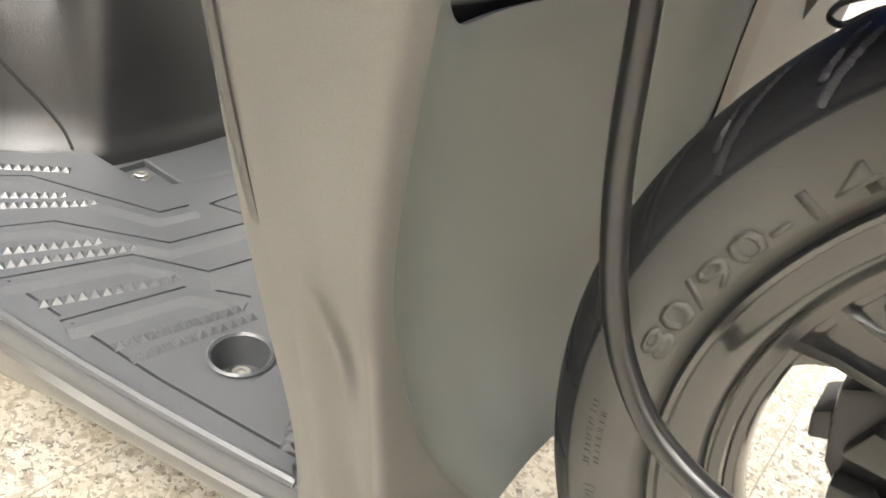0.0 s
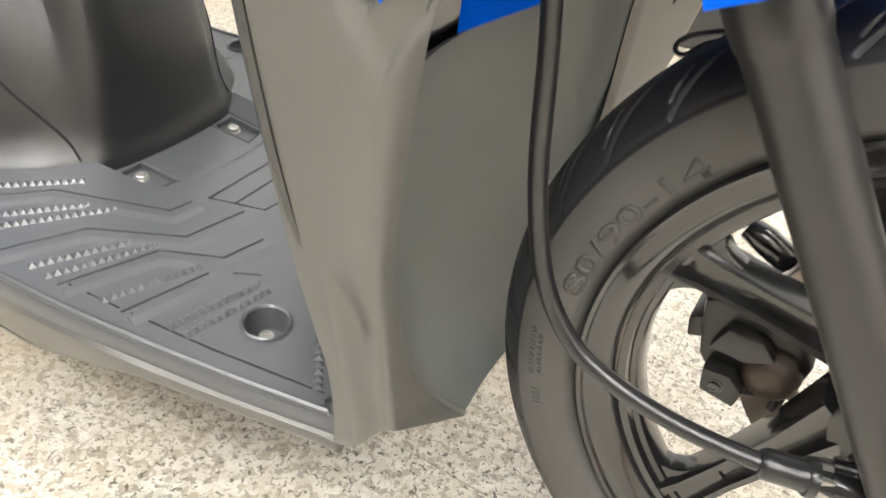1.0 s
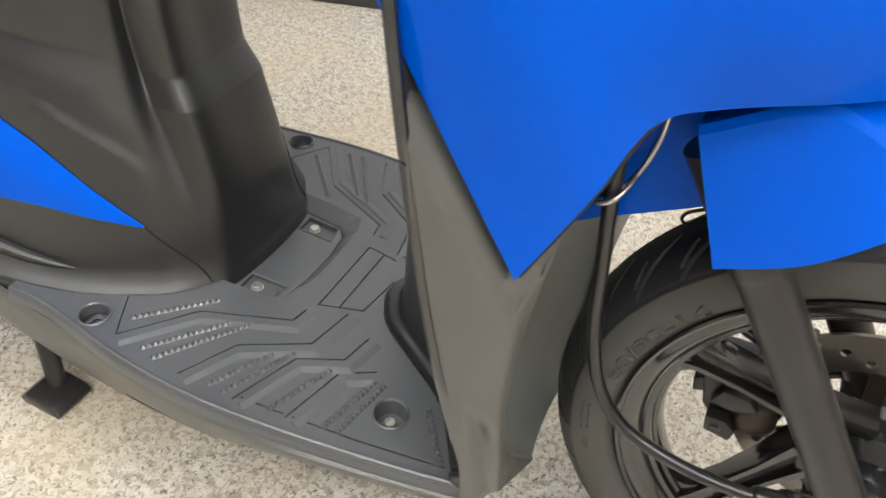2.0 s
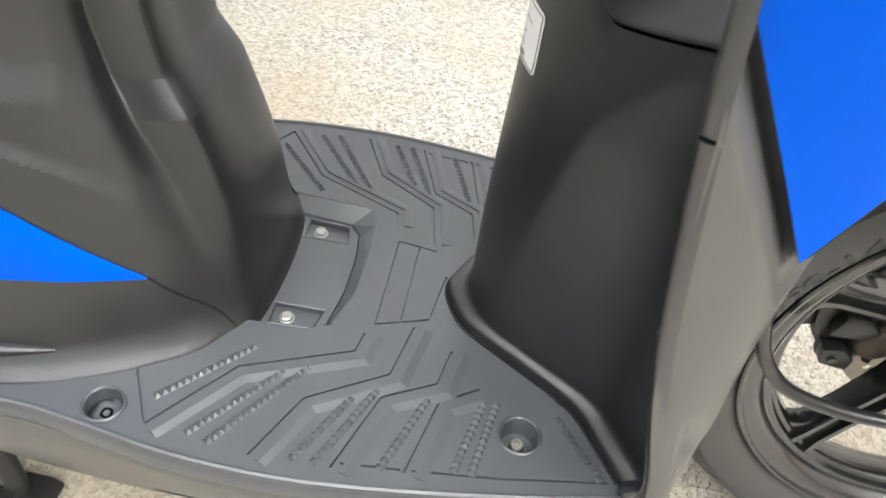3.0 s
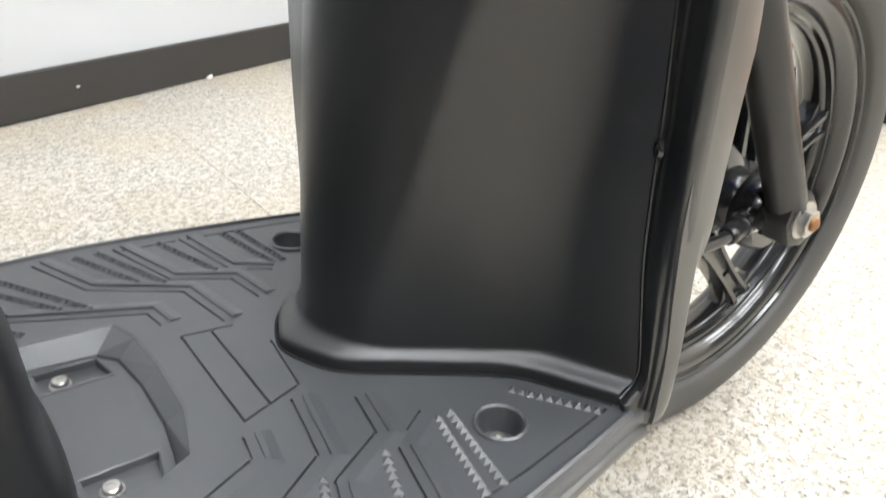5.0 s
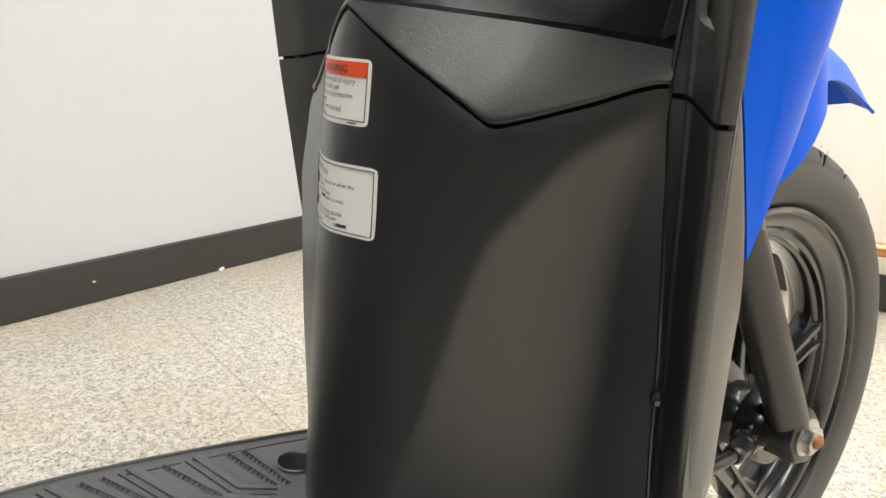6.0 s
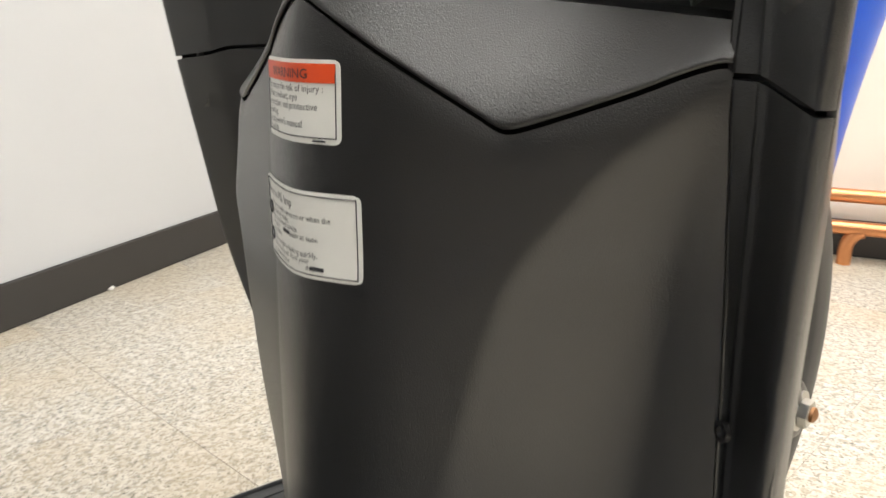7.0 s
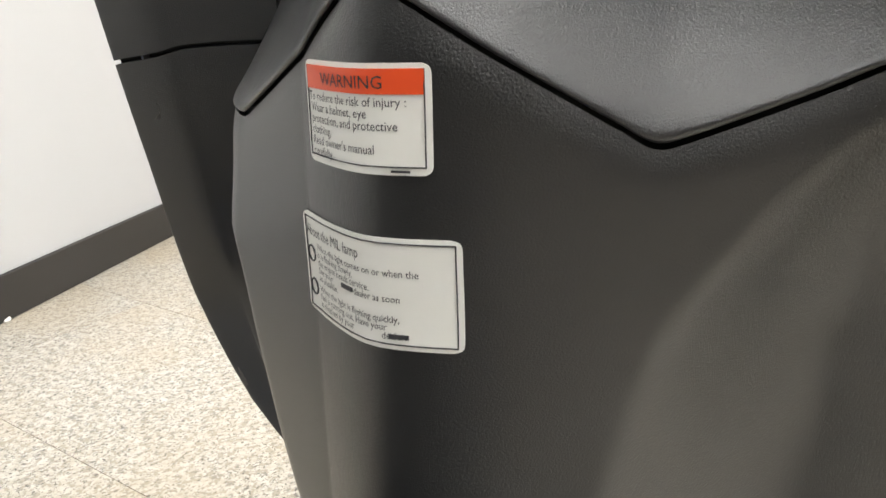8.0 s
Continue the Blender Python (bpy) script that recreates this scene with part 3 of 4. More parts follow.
def leg_shield(scooter):
    def lower(u, v):
        a = -0.152 + 0.304 * u
        z = 0.222 + (float(SEAM(abs(a))[0]) - 0.0008 - 0.222) * (v ** 1.6)
        y = a if a < 0 else far_out(a, z)
        x = shield_at(y, z)
        if v > 0.97:
            x += 0.002 * ((v - 0.97) / 0.03) ** 2
        return x, y, z
    inner = part("leg_shield", sheet(lower, 221, 120, -0.003), BLACK, scooter, "black textured leg shield facing the rider")

    def seam_point(a):
        z = float(SEAM(min(abs(a), 0.152))[0]) + 0.0012
        return np.array((shield_at(a if a < 0 else far_out(a, z), z), z))

    def upper(u, v):
        a = -0.152 + 0.304 * u
        x0, z0 = seam_point(a)
        # the panel leans back from the seam, and its face runs on smoothly over the seam's corners
        xs, zs = sum(seam_point(a + d) for d in np.linspace(-0.030, 0.030, 13)) / 13
        lean = 0.35 + 0.45 * min(1.0, abs(a) / 0.08)
        lip = max(0.573 - 0.115 * math.sqrt(a * a + 0.03 ** 2), z0 + 0.006)
        y = a if a < 0 else far_out(a, z0)

        def plate(z):
            d = z - z0
            x = xs + lean * (z - zs)
            return x + (x0 - xs - lean * (z0 - zs)) * math.exp(-d / 0.012) + 0.0026 * math.exp(-d / 0.0009) - 0.0012
        if v < 0.5:
            z = z0 + (lip - z0) * (v / 0.5) ** 1.4
            return plate(z), y, z
        q = (v - 0.5) / 0.5
        r = min(1.0, q / 0.25)
        edge = min(1.0, max(0.0, (0.151 - abs(a)) / 0.006))
        return plate(lip) + 0.05 * r ** 0.6 * edge + 0.2 * 0.1 * q, y, lip + 0.004 * r + (0.70 - lip) * max(0.0, q - 0.1) / 0.9
    part("glove_panel", sheet(upper, 121, 61, -0.003), BLACK, scooter, "black upper panel with an open glove pocket")
    # near-black backing added so that the seam's gap looks shaded
    def lining(u, v):
        a = -0.15 + 0.3 * u
        z = 0.25 + (float(SEAM(abs(a))[0]) + 0.0065 - 0.25) * v
        y = a if a < 0 else far_out(a, z)
        return shield_at(y, z) + 0.0075, y, z
    part("seam_shade_backing", sheet(lining, 61, 24, -0.003), VOID, scooter)
    joint = [(shield_at(y, 0.2225) - 0.0012, y, DECK + 0.0004) for y in np.linspace(-0.150, 0.150, 61)]
    part("flange_joint", tube(joint, 0.0011, 6, 1), VOID, inner)
    # unseen plate, added to keep overhead light out of the glove pocket
    roof = prism([(0.178, -0.178), (0.178, 0.235), (0.222, 0.310), (0.30, 0.270), (0.40, 0.130), (0.452, 0.0), (0.40, -0.130), (0.30, -0.190)], "z", 0.701, 0.712, 0.003)
    part("pocket_light_block", roof, BLACK, scooter, "unseen black plate that keeps light out of the glove pocket")
    # side columns, with a parting line across
    for side in (-1, 1):
        for lo, hi, deep_in in ((0.222, None, 0.0), (None, 0.70, 0.0), (0.518, 0.545, 0.0045)):
            def col(u, v):
                u *= 0.90 if deep_in and side < 0 else 1.0
                joint = 0.5365 - 0.0095 * min(1.0, max(0.0, (u - 0.35) / 0.5))
                bottom, top = joint + 0.0013 if lo is None else lo, joint - 0.0013 if hi is None else hi
                z = bottom + (top - bottom) * v
                e = rear_edge(z)
                y0 = float(column_start(z)[0])
                sx = shield_at(-0.152, z)
                inner_x = min(e[0] + 0.42 * (e[1] - y0), sx - 0.001)
                pts = [(sx + 0.0008, 0.1523), (sx + 0.0014, 0.1532), (inner_x + 0.0016, y0 - 0.0012), (inner_x + 0.0003, y0), (inner_x - 0.0002, y0 + 0.003), ((inner_x + e[0]) / 2 - 0.0008, (y0 + e[1]) / 2), (e[0] + 0.0006, e[1] - 0.0055), (e[0] + 0.0010, e[1] - 0.0022), (e[0] + 0.0045, e[1] - 0.0002), (e[0] + 0.009, e[1])]
                if side > 0:
                    e, y0 = far_edge(z), far_out(0.152, z)
                    sx = shield_at(y0, z)
                    q = min(1.0, max(0.0, (e[1] - 0.168) / 0.11))
                    fx, fy = e[0] + 0.003 + 0.008 * q, e[1] - 0.008 - 0.022 * q
                    pts = [(sx + (fx - sx) * k, y0 + (fy - y0) * k) for k in (0.004, 0.02, 0.3, 0.5, 0.75)] + [(fx, fy), (e[0] + 0.0010, e[1] - 0.0055), (e[0] + 0.0010, e[1] - 0.0022), (e[0] + 0.0045, e[1] - 0.0002), (e[0] + 0.009, e[1])]
                x, y = curve_table([0, 0.10, 0.28, 0.36, 0.42, 0.64, 0.82, 0.89, 0.95, 1.0], pts)(u)
                return x + deep_in, side * (y - (0.0015 if side > 0 else deep_in)), z
            if deep_in:
                part("column_backing", sheet(col, 30, 6, -0.003 * side), VOID, scooter)
            else:
                part("side_column", sheet(col, 48, 44, -0.003 * side), BLACK, scooter, "black edge strip of the leg shield")
    hole = lathe([(0.0028, -0.001), (0.0048, -0.001), (0.0048, 0.0015), (0.0028, 0.0015)], 16)
    hole.transform(pose(0.2420, -0.1562, 0.389, 0, 0, 55))
    part("clip_eye", hole, GLOSS, inner)
    return inner


def front_cover(scooter):
    """Grey cover in front of the leg shield: two wings that fold round to a recessed face between them."""
    level = [0.15, 0.185, 0.22, 0.268, 0.31, 0.36, 0.42, 0.50, 0.62]

    def guide(*pts):
        return curve_table(level, pts)
    rear = guide((0.2725, 0.1690, 0.2155), (0.2728, 0.1695, 0.2225), (0.2720, 0.1695, 0.2380), (0.2675, 0.1708, 0.270), (0.2560, 0.1740, 0.31), (0.2437, 0.1780, 0.36), (0.2340, 0.183, 0.42), (0.2225, 0.189, 0.50), (0.208, 0.197, 0.62))
    fold = guide((0.2960, 0.160, 0.2220), (0.2955, 0.162, 0.2300), (0.2945, 0.164, 0.2450), (0.2930, 0.166, 0.275), (0.2905, 0.1670, 0.31), (0.2865, 0.1680, 0.36), (0.2850, 0.168, 0.42), (0.2870, 0.168, 0.50), (0.287, 0.170, 0.62))
    seam = guide((0.3050, 0.061, 0.1560), (0.2970, 0.095, 0.1900), (0.2940, 0.122, 0.2250), (0.2905, 0.142, 0.270), (0.2890, 0.1490, 0.31), (0.2880, 0.1500, 0.36), (0.2910, 0.150, 0.42), (0.2990, 0.152, 0.50), (0.304, 0.148, 0.62))
    valley = guide((0.3020, 0.035, 0.1540), (0.2840, 0.060, 0.1820), (0.2710, 0.084, 0.2180), (0.2660, 0.110, 0.265), (0.2655, 0.1200, 0.31), (0.2640, 0.1220, 0.36), (0.2640, 0.120, 0.42), (0.2640, 0.115, 0.50), (0.264, 0.110, 0.62))
    middle = guide((0.3000, 0.0, 0.1530), (0.2720, 0.0, 0.1800), (0.2520, 0.0, 0.2150), (0.2420, 0.0, 0.265), (0.2360, 0.0, 0.31), (0.2350, 0.0, 0.36), (0.2340, 0.0, 0.42), (0.2360, 0.0, 0.50), (0.240, 0.0, 0.62))
    crease = curve_table([0.233, 0.273, 0.317, 0.345], [0.2845, 0.2780, 0.2690, 0.2630])

    def ease(a, b, v):
        q = min(1.0, max(0.0, (v - a) / (b - a)))
        return q * q * (3 - 2 * q)

    def channel(x, z):
        """How far inside the notch for the blue cowl a point lies."""
        def off(ax, az, bx, bz):
            n = math.hypot(bx - ax, bz - az)
            return ((x - ax) * (bz - az) - (z - az) * (bx - ax)) / n
        return off(0.281, 0.457, 0.163, 0.668), -off(0.281, 0.457, 0.313, 0.535)

    for side in (-1, 1):
        def wing(u, v):
            z = 0.15 + 0.47 * v
            e, f, s = rear(z), fold(z), seam(z)
            if side > 0:
                g = far_edge(float(e[2])) - rear_edge(float(e[2]))
                e, f = e + np.array((g[0] + 0.002, g[1], 0.0)), f + np.array((g[0], g[1], 0.0))
            a, b = np.linalg.norm(f - e), np.linalg.norm(s - f)
            r = min(0.011, 0.45 * a, 0.6 * b)
            d = u / 0.62 * a if u < 0.62 else a + (u - 0.62) / 0.38 * b
            if d < a - r:
                p = e + (f - e) * d / a
            elif d > a + r:
                p = f + (s - f) * (d - a) / b
            else:
                q = (d - a + r) / (2 * r)
                p = (1 - q) ** 2 * (f + (e - f) * r / a) + 2 * q * (1 - q) * f + q * q * (f + (s - f) * r / b)
            x, y, zz = p
            if d < a:
                y += 0.0035 * math.sin(math.pi * d / a)
            # pressed crease on the lower flank, sharp at the rear and fading forward
            c = x - float(crease(zz)[0])
            y -= 0.0115 * ease(0.349, 0.292, zz) * ease(0.0, 0.006, c) * (1 - 0.8 * ease(0.006, 0.024, c))
            # sunken channel beside the blue cowl
            a1, a2 = channel(x, zz)
            y -= 0.0060 * ease(-0.0140, -0.0080, min(a1, a2)) + 0.0150 * ease(-0.0075, -0.0030, min(a1, a2 - 0.012))
            lip = ease(0.97, 1.0, u)
            return x - 0.003 * lip, side * (y - 0.001 * lip), zz
        part("cover_wing", sheet(wing, 75, 150, 0.003 * -side), GREY, scooter, "warm grey painted wing beside the front wheel", angle=50)

    def face(u, v):
        w = 1 - abs(2 * u - 1)
        k = 0.40 + 0.60 * w
        roof = min(0.60, 0.382 + 0.20 * max(0.0, (0.80 - k) / 0.28) ** 2.5)
        z = 0.15 + (roof - 0.15) * v
        s, b, m = seam(z), valley(z), middle(z)
        c = np.array((m[0] + 0.28 * (b[0] - m[0]), 0.52 * b[1], (b[2] + m[2]) / 2))
        over = np.array((c[0], -c[1], c[2]))
        p = curve_table([0.0, 0.24, 0.60, 1.0, 1.40], [s, b, c, m, over])(w)
        lip = max(0.0, (v - 0.90) / 0.10)
        return p[0] - 0.0035 - 0.002 * lip * lip, (-1 if u < 0.5 else 1) * p[1], p[2] + 0.001
    part("recess_panel", sheet(face, 161, 90, 0.003), GREY_DARK, scooter, "plain grey plastic panel behind the wheel, lightly scuffed")

    # black sheet above the panel; its colour stands in for the shade there
    def hollow(u, v):
        y, z = -0.115 + 0.23 * u, 0.378 + 0.12 * v
        return max(0.222, shield_at(y, z) + 0.008), y, z
    part("hollow_shade_sheet", sheet(hollow, 40, 16, 0.003), GLOSS, scooter)


def front_cowl(scooter):
    low = curve_table([0, 0.15, 0.25, 0.35, 0.6, 0.85, 1.0], [(0.281, -0.169, 0.459), (0.311, -0.168, 0.530), (0.328, -0.160, 0.573), (0.350, -0.146, 0.582), (0.410, -0.116, 0.592), (0.495, -0.052, 0.602), (0.515, 0.0, 0.604)])
    top = curve_table([0, 0.15, 0.25, 0.35, 0.6, 0.85, 1.0], [(0.163, -0.196, 0.670), (0.205, -0.204, 0.690), (0.240, -0.204, 0.705), (0.275, -0.198, 0.715), (0.370, -0.160, 0.730), (0.455, -0.075, 0.730), (0.480, 0.0, 0.730)])

    def fn(u, v):
        k = 1 - abs(2 * u - 1)
        a, b = low(k), top(k)
        p = a + (b - a) * v
        bulge = 0.011 * math.sin(math.pi * min(1, v * 1.2)) * min(1, k * 5 + 0.15)
        p = p + np.array((0.35 * bulge, -bulge, -0.2 * bulge))
        if u > 0.5:
            p = p + np.array((0.07, -0.09, 0.0)) * max(0.0, 1 - k / 0.4) ** 2
        return p[0], p[1] * (1 if u < 0.5 else -1), p[2]
    c = part("front_cowl", sheet(fn, 141, 30, 0.004), BLUE, scooter, "glossy blue painted front cowl with pointed side tips")

    # near-black sheet that stands in for the shade under the cowl
    def under(u, v):
        k = 1 - abs(2 * u - 1)
        a = low(k)
        s = 1 if u < 0.5 else -1
        if u > 0.5:
            a = a + np.array((0.07, -0.09, 0.0)) * max(0.0, 1 - k / 0.4) ** 2
        p = a * (1 - v) + np.array((0.30, 0, 0.60)) * v
        return p[0], p[1] * s, p[2] + 0.004 + 0.02 * v
    part("cowl_under_shade", sheet(under, 61, 8, 0.003), VOID, c)
    return c


def fender(scooter):
    low = curve_table([0, 0.25, 0.5, 0.62, 0.78, 1], [(0.378, 0.112, 0.470), (0.420, 0.112, 0.493), (0.455, 0.104, 0.523), (0.485, 0.085, 0.542), (0.57, 0.056, 0.540), (0.688, 0.028, 0.515)])
    sh = curve_table([0, 0.25, 0.5, 0.62, 0.78, 1], [(0.344, 0.112, 0.552), (0.397, 0.1115, 0.582), (0.448, 0.101, 0.560), (0.483, 0.083, 0.550), (0.575, 0.048, 0.557), (0.692, 0.020, 0.519)])
    top = curve_table([0, 0.25, 0.5, 0.62, 0.78, 1], [(0.350, 0.0, 0.572), (0.41, 0.0, 0.602), (0.46, 0.0, 0.606), (0.50, 0.0, 0.601), (0.585, 0.0, 0.578), (0.698, 0.0, 0.523)])
    across = [0.0, 0.42, 1.0]

    def fn(u, v):
        k = 1 - abs(2 * u - 1)
        a, b, c = low(v), sh(v), top(v)
        if k < across[1]:
            p = a + (b - a) * (k / across[1])
        else:
            q = (k - across[1]) / (1 - across[1])
            p = b + (c - b) * q
            p[2] += 0.010 * math.sin(math.pi * q) * min(1.0, v * 4) * (1 - v) ** 0.6
        return p[0], p[1] * (-1 if u < 0.5 else 1), p[2]
    f = part("front_fender", sheet(fn, 61, 80, -0.003), BLUE, scooter, "glossy blue painted front fender with a pointed tip", angle=20)
    for side in (-1, 1):
        part("rear_flap", prism([(0.258, 0.410), (0.300, 0.438), (0.355, 0.470), (0.395, 0.495), (0.395, 0.570), (0.258, 0.560)], "y", side * 0.062, side * 0.057, 0.0012), BLUE, f, "blue inner flap of the fender")
    # wire loop of the brake hose guide
    part("wire_loop", tube([(0.385, 0.02, 0.428), (0.366, 0.012, 0.424), (0.353, 0.008, 0.418), (0.350, 0.006, 0.412), (0.356, 0.004, 0.411), (0.366, 0.010, 0.419), (0.385, 0.016, 0.425)], 0.0014, 8, 6), CABLE, f, "black wire loop")


# ---------------------------------------------------------------- scooter: front wheel and fork
AXLE = Vector((0.544, 0.0, 0.248))


def text_mesh(words, size, bold=0.0):
    cu = bpy.data.curves.new("words", "FONT")
    cu.body, cu.size, cu.resolution_u, cu.offset = words, size, 2, bold
    ob = bpy.data.objects.new("words", cu)
    scene.collection.objects.link(ob)
    me = bpy.data.meshes.new_from_object(ob.evaluated_get(bpy.context.evaluated_depsgraph_get()))
    bpy.data.objects.remove(ob)
    bpy.data.curves.remove(cu)
    return me


def tyre_mesh():
    """Tyre with slim curved tread grooves sunk into its crown."""
    prof = curve_table([0, 1, 2, 3, 4, 5, 6, 7, 8, 9], [(0.2480, 0.0), (0.2465, 0.014), (0.2405, 0.027), (0.2305, 0.0365), (0.2200, 0.0405), (0.2080, 0.0410), (0.1990, 0.0390), (0.1945, 0.0365), (0.1915, 0.0310), (0.1840, 0.0270)])
    half = list(np.linspace(0, 3.4, 58)) + [3.45, 3.5, 4, 4.5, 5, 5.5, 6, 6.5, 7, 7.5, 8, 9]
    ks = np.array([-k for k in half[:0:-1]] + half)
    cross = np.array([prof(abs(k)) for k in ks])
    r, y = cross[:, 0], cross[:, 1] * np.sign(ks)
    n = 1700
    pitch = 2 * math.pi * 250 / 34
    a = 2 * math.pi * np.arange(n)[:, None] / n
    s = np.abs(y)[None, :] / 0.037
    along = a * 250 + np.where(ks > 0, pitch / 2, 0.0)[None, :]
    depth = np.zeros((n, len(ks)))
    for start, sweep, lo, hi, wide in ((8, 52, 0.10, 1.02, 2.9), (30, 34, 0.45, 0.88, 2.1)):
        d = (along - sweep * s ** 1.5 - start + pitch / 2) % pitch - pitch / 2
        w = wide * (0.55 + 0.45 * np.clip((s - lo) / 0.35, 0, 1))
        g = 0.0040 * np.minimum(1.0, 1.5 * np.clip(1 - (d / w) ** 2, 0, 1) ** 2)
        depth = np.maximum(depth, g * np.clip((s - lo) / 0.06, 0, 1) * np.clip((hi - s) / 0.05, 0, 1))
    depth = np.maximum(depth, 0.0008 * np.clip(1 - np.abs(np.abs(ks) - 3.18) / 0.23, 0, 1)[None, :])
    depth[:, np.abs(ks) > 3.42] = 0.0
    rr = r[None, :] - depth
    V = np.stack([rr * np.cos(a), np.broadcast_to(y[None, :], rr.shape), rr * np.sin(a)], axis=2).reshape(-1, 3)
    m = len(ks)
    i, q = np.meshgrid(np.arange(n), np.arange(m - 1), indexing="ij")
    j = (i + 1) % n
    F = np.stack([i * m + q, i * m + q + 1, j * m + q + 1, j * m + q], axis=2).reshape(-1, 4)
    me = bpy.data.meshes.new("tyre")
    me.from_pydata(V.tolist(), [], F.tolist())
    return me, prof


def front_wheel(scooter):
    # rim
    face = [(0.1895, 0.0300), (0.1895, 0.0335), (0.1875, 0.0345), (0.1852, 0.0335), (0.1842, 0.0305), (0.1822, 0.0302), (0.1790, 0.0304), (0.1755, 0.0296), (0.1720, 0.0276), (0.1690, 0.0245), (0.1668, 0.0205), (0.1660, 0.0180), (0.1615, 0.0172), (0.1600, 0.0120), (0.1568, 0.0105), (0.1550, 0.0070)]
    back = [(0.1700, 0.0150), (0.1800, 0.0240), (0.1840, 0.0290)]
    prof = [(r, -y) for r, y in face] + [(0.1545, 0.0)] + face[::-1] + back[::-1] + [(r, -y) for r, y in back]
    wheel = part("front_wheel", lathe(prof, 120), GLOSS, scooter, "gloss black cast front wheel with five twin-ribbed spokes")
    wheel.location = AXLE
    me, tprof = tyre_mesh()
    me.materials.append(RUBBER)
    me.materials.append(TREAD)
    for p in me.polygons:
        if math.hypot(p.center.x, p.center.z) > 0.2235:
            p.material_index = 1
    me.shade_smooth()
    me.set_sharp_from_angle(angle=radians(40))
    tyre = new("tyre", me)
    tyre.parent = wheel
    tagged(tyre, "dusty black rubber tyre with curved tread grooves")
    # raised size marking on both flanks
    wm = text_mesh("80/90-14", 0.0168, 0.0002)
    span = max(v.co.x for v in wm.vertices)
    for turn, side in ((156.2, -1), (335, 1)):
        bm = bmesh.new()
        bm.from_mesh(wm)
        g = bmesh.ops.extrude_face_region(bm, geom=list(bm.faces))
        top = {v for v in g["geom"] if isinstance(v, bmesh.types.BMVert)}
        for v in bm.verts:
            r = 0.1962 + v.co.y
            a = radians(turn) - (v.co.x / span - 0.5) * radians(34) * (1 if side < 0 else -1)
            k = min((abs(float(tprof(q)[0]) - r), q) for q in np.linspace(3.4, 7.4, 41))[1]
            y = float(tprof(k)[1]) + (0.0008 if v in top else -0.0008)
            v.co = Vector((r * math.cos(a), side * y, r * math.sin(a)))
        part("size_marking", bm, RUBBER, wheel, smooth=False)
    # small raised print on the flank, too worn to read
    rnd = random.Random(11)
    bm = bmesh.new()
    for a0, a1, r0, tall in ((183, 193, 0.2155, 0.0030), (184, 192, 0.2105, 0.0026), (196, 199, 0.2130, 0.0050)):
        a = a0
        while a < a1:
            w = rnd.uniform(0.25, 0.75)
            y = -0.0403 - (0.0006 if r0 < 0.212 else 0.0004)
            box(bm, (r0 - tall / 2, y - 0.0008, -0.00185 * w), (r0 + tall / 2, y + 0.001, 0.00185 * w), 0.0, pose(0, 0, 0, 0, -a, 0))
            a += w + 0.35
    tagged(part("worn_print", bm, RUBBER, wheel, smooth=False), kind="stuff")
    # hub and spokes
    part("hub", lathe([(0.0001, -0.045), (0.022, -0.045), (0.027, -0.038), (0.030, -0.022), (0.045, -0.012), (0.045, 0.012), (0.030, 0.022), (0.028, 0.045), (0.0001, 0.045)], 40, closed=False), GLOSS, wheel)
    for i in range(5):
        bm = bmesh.new()

        def lean(r):
            """The spokes run past the hub's middle, not at it."""
            return -0.22 * (0.16 - r)
        for off in (-1, 1):
            secs = []
            for r, w, d, sp in ((0.026, 0.0060, 0.017, 0.0125), (0.07, 0.0036, 0.0150, 0.0088), (0.115, 0.0032, 0.0135, 0.0078), (0.146, 0.0036, 0.0140, 0.0085), (0.162, 0.0050, 0.0160, 0.0110)):
                secs.append([bm.verts.new((r, y, lean(r) + off * sp + z)) for y, z in ((-d, -w * 0.6), (-d, w * 0.6), (-d * 0.7, w), (d * 0.8, w), (d * 0.8, -w), (-d * 0.7, -w))])
            for a, b in zip(secs, secs[1:]):
                for k in range(6):
                    bm.faces.new((a[k], a[(k + 1) % 6], b[(k + 1) % 6], b[k]))
            bm.faces.new(secs[0])
            bm.faces.new(secs[-1])
        web = [bm.verts.new((r, y, lean(r) + z)) for r in (0.03, 0.163) for y, z in ((-0.006, -0.010), (-0.006, 0.010), (0.007, 0.010), (0.007, -0.010))]
        for q in ((0, 1, 2, 3), (4, 7, 6, 5), (0, 4, 5, 1), (1, 5, 6, 2), (2, 6, 7, 3), (3, 7, 4, 0)):
            bm.faces.new([web[k] for k in q])
        # the foot spreads into the rim in a wide curve
        half = [(0.118, 0.0098), (0.132, 0.0112), (0.142, 0.0142), (0.149, 0.0190), (0.1535, 0.0255), (0.1565, 0.0340), (0.1590, 0.0440)]
        foot = [(r, lean(r) + z) for r, z in half] + [(0.1600, lean(0.16))] + [(r, lean(r) - z) for r, z in half[::-1]]
        plate = prism(foot, "y", -0.0085, 0.0085, 0.0022)
        me3 = bpy.data.meshes.new("t")
        plate.to_mesh(me3)
        plate.free()
        bm.from_mesh(me3)
        bpy.data.meshes.remove(me3)
        bm.transform(pose(0, 0, 0, 0, -(159.5 + 72 * i), 0))
        part("spoke", bm, GLOSS, wheel, angle=50)
    # brake disc on the far side
    disc = part("brake_disc", lathe([(0.068, 0.034), (0.105, 0.034), (0.105, 0.0375), (0.068, 0.0375)], 90), DISC, wheel, "drilled steel brake disc with brown rust film", smooth=False)
    holes = bmesh.new()
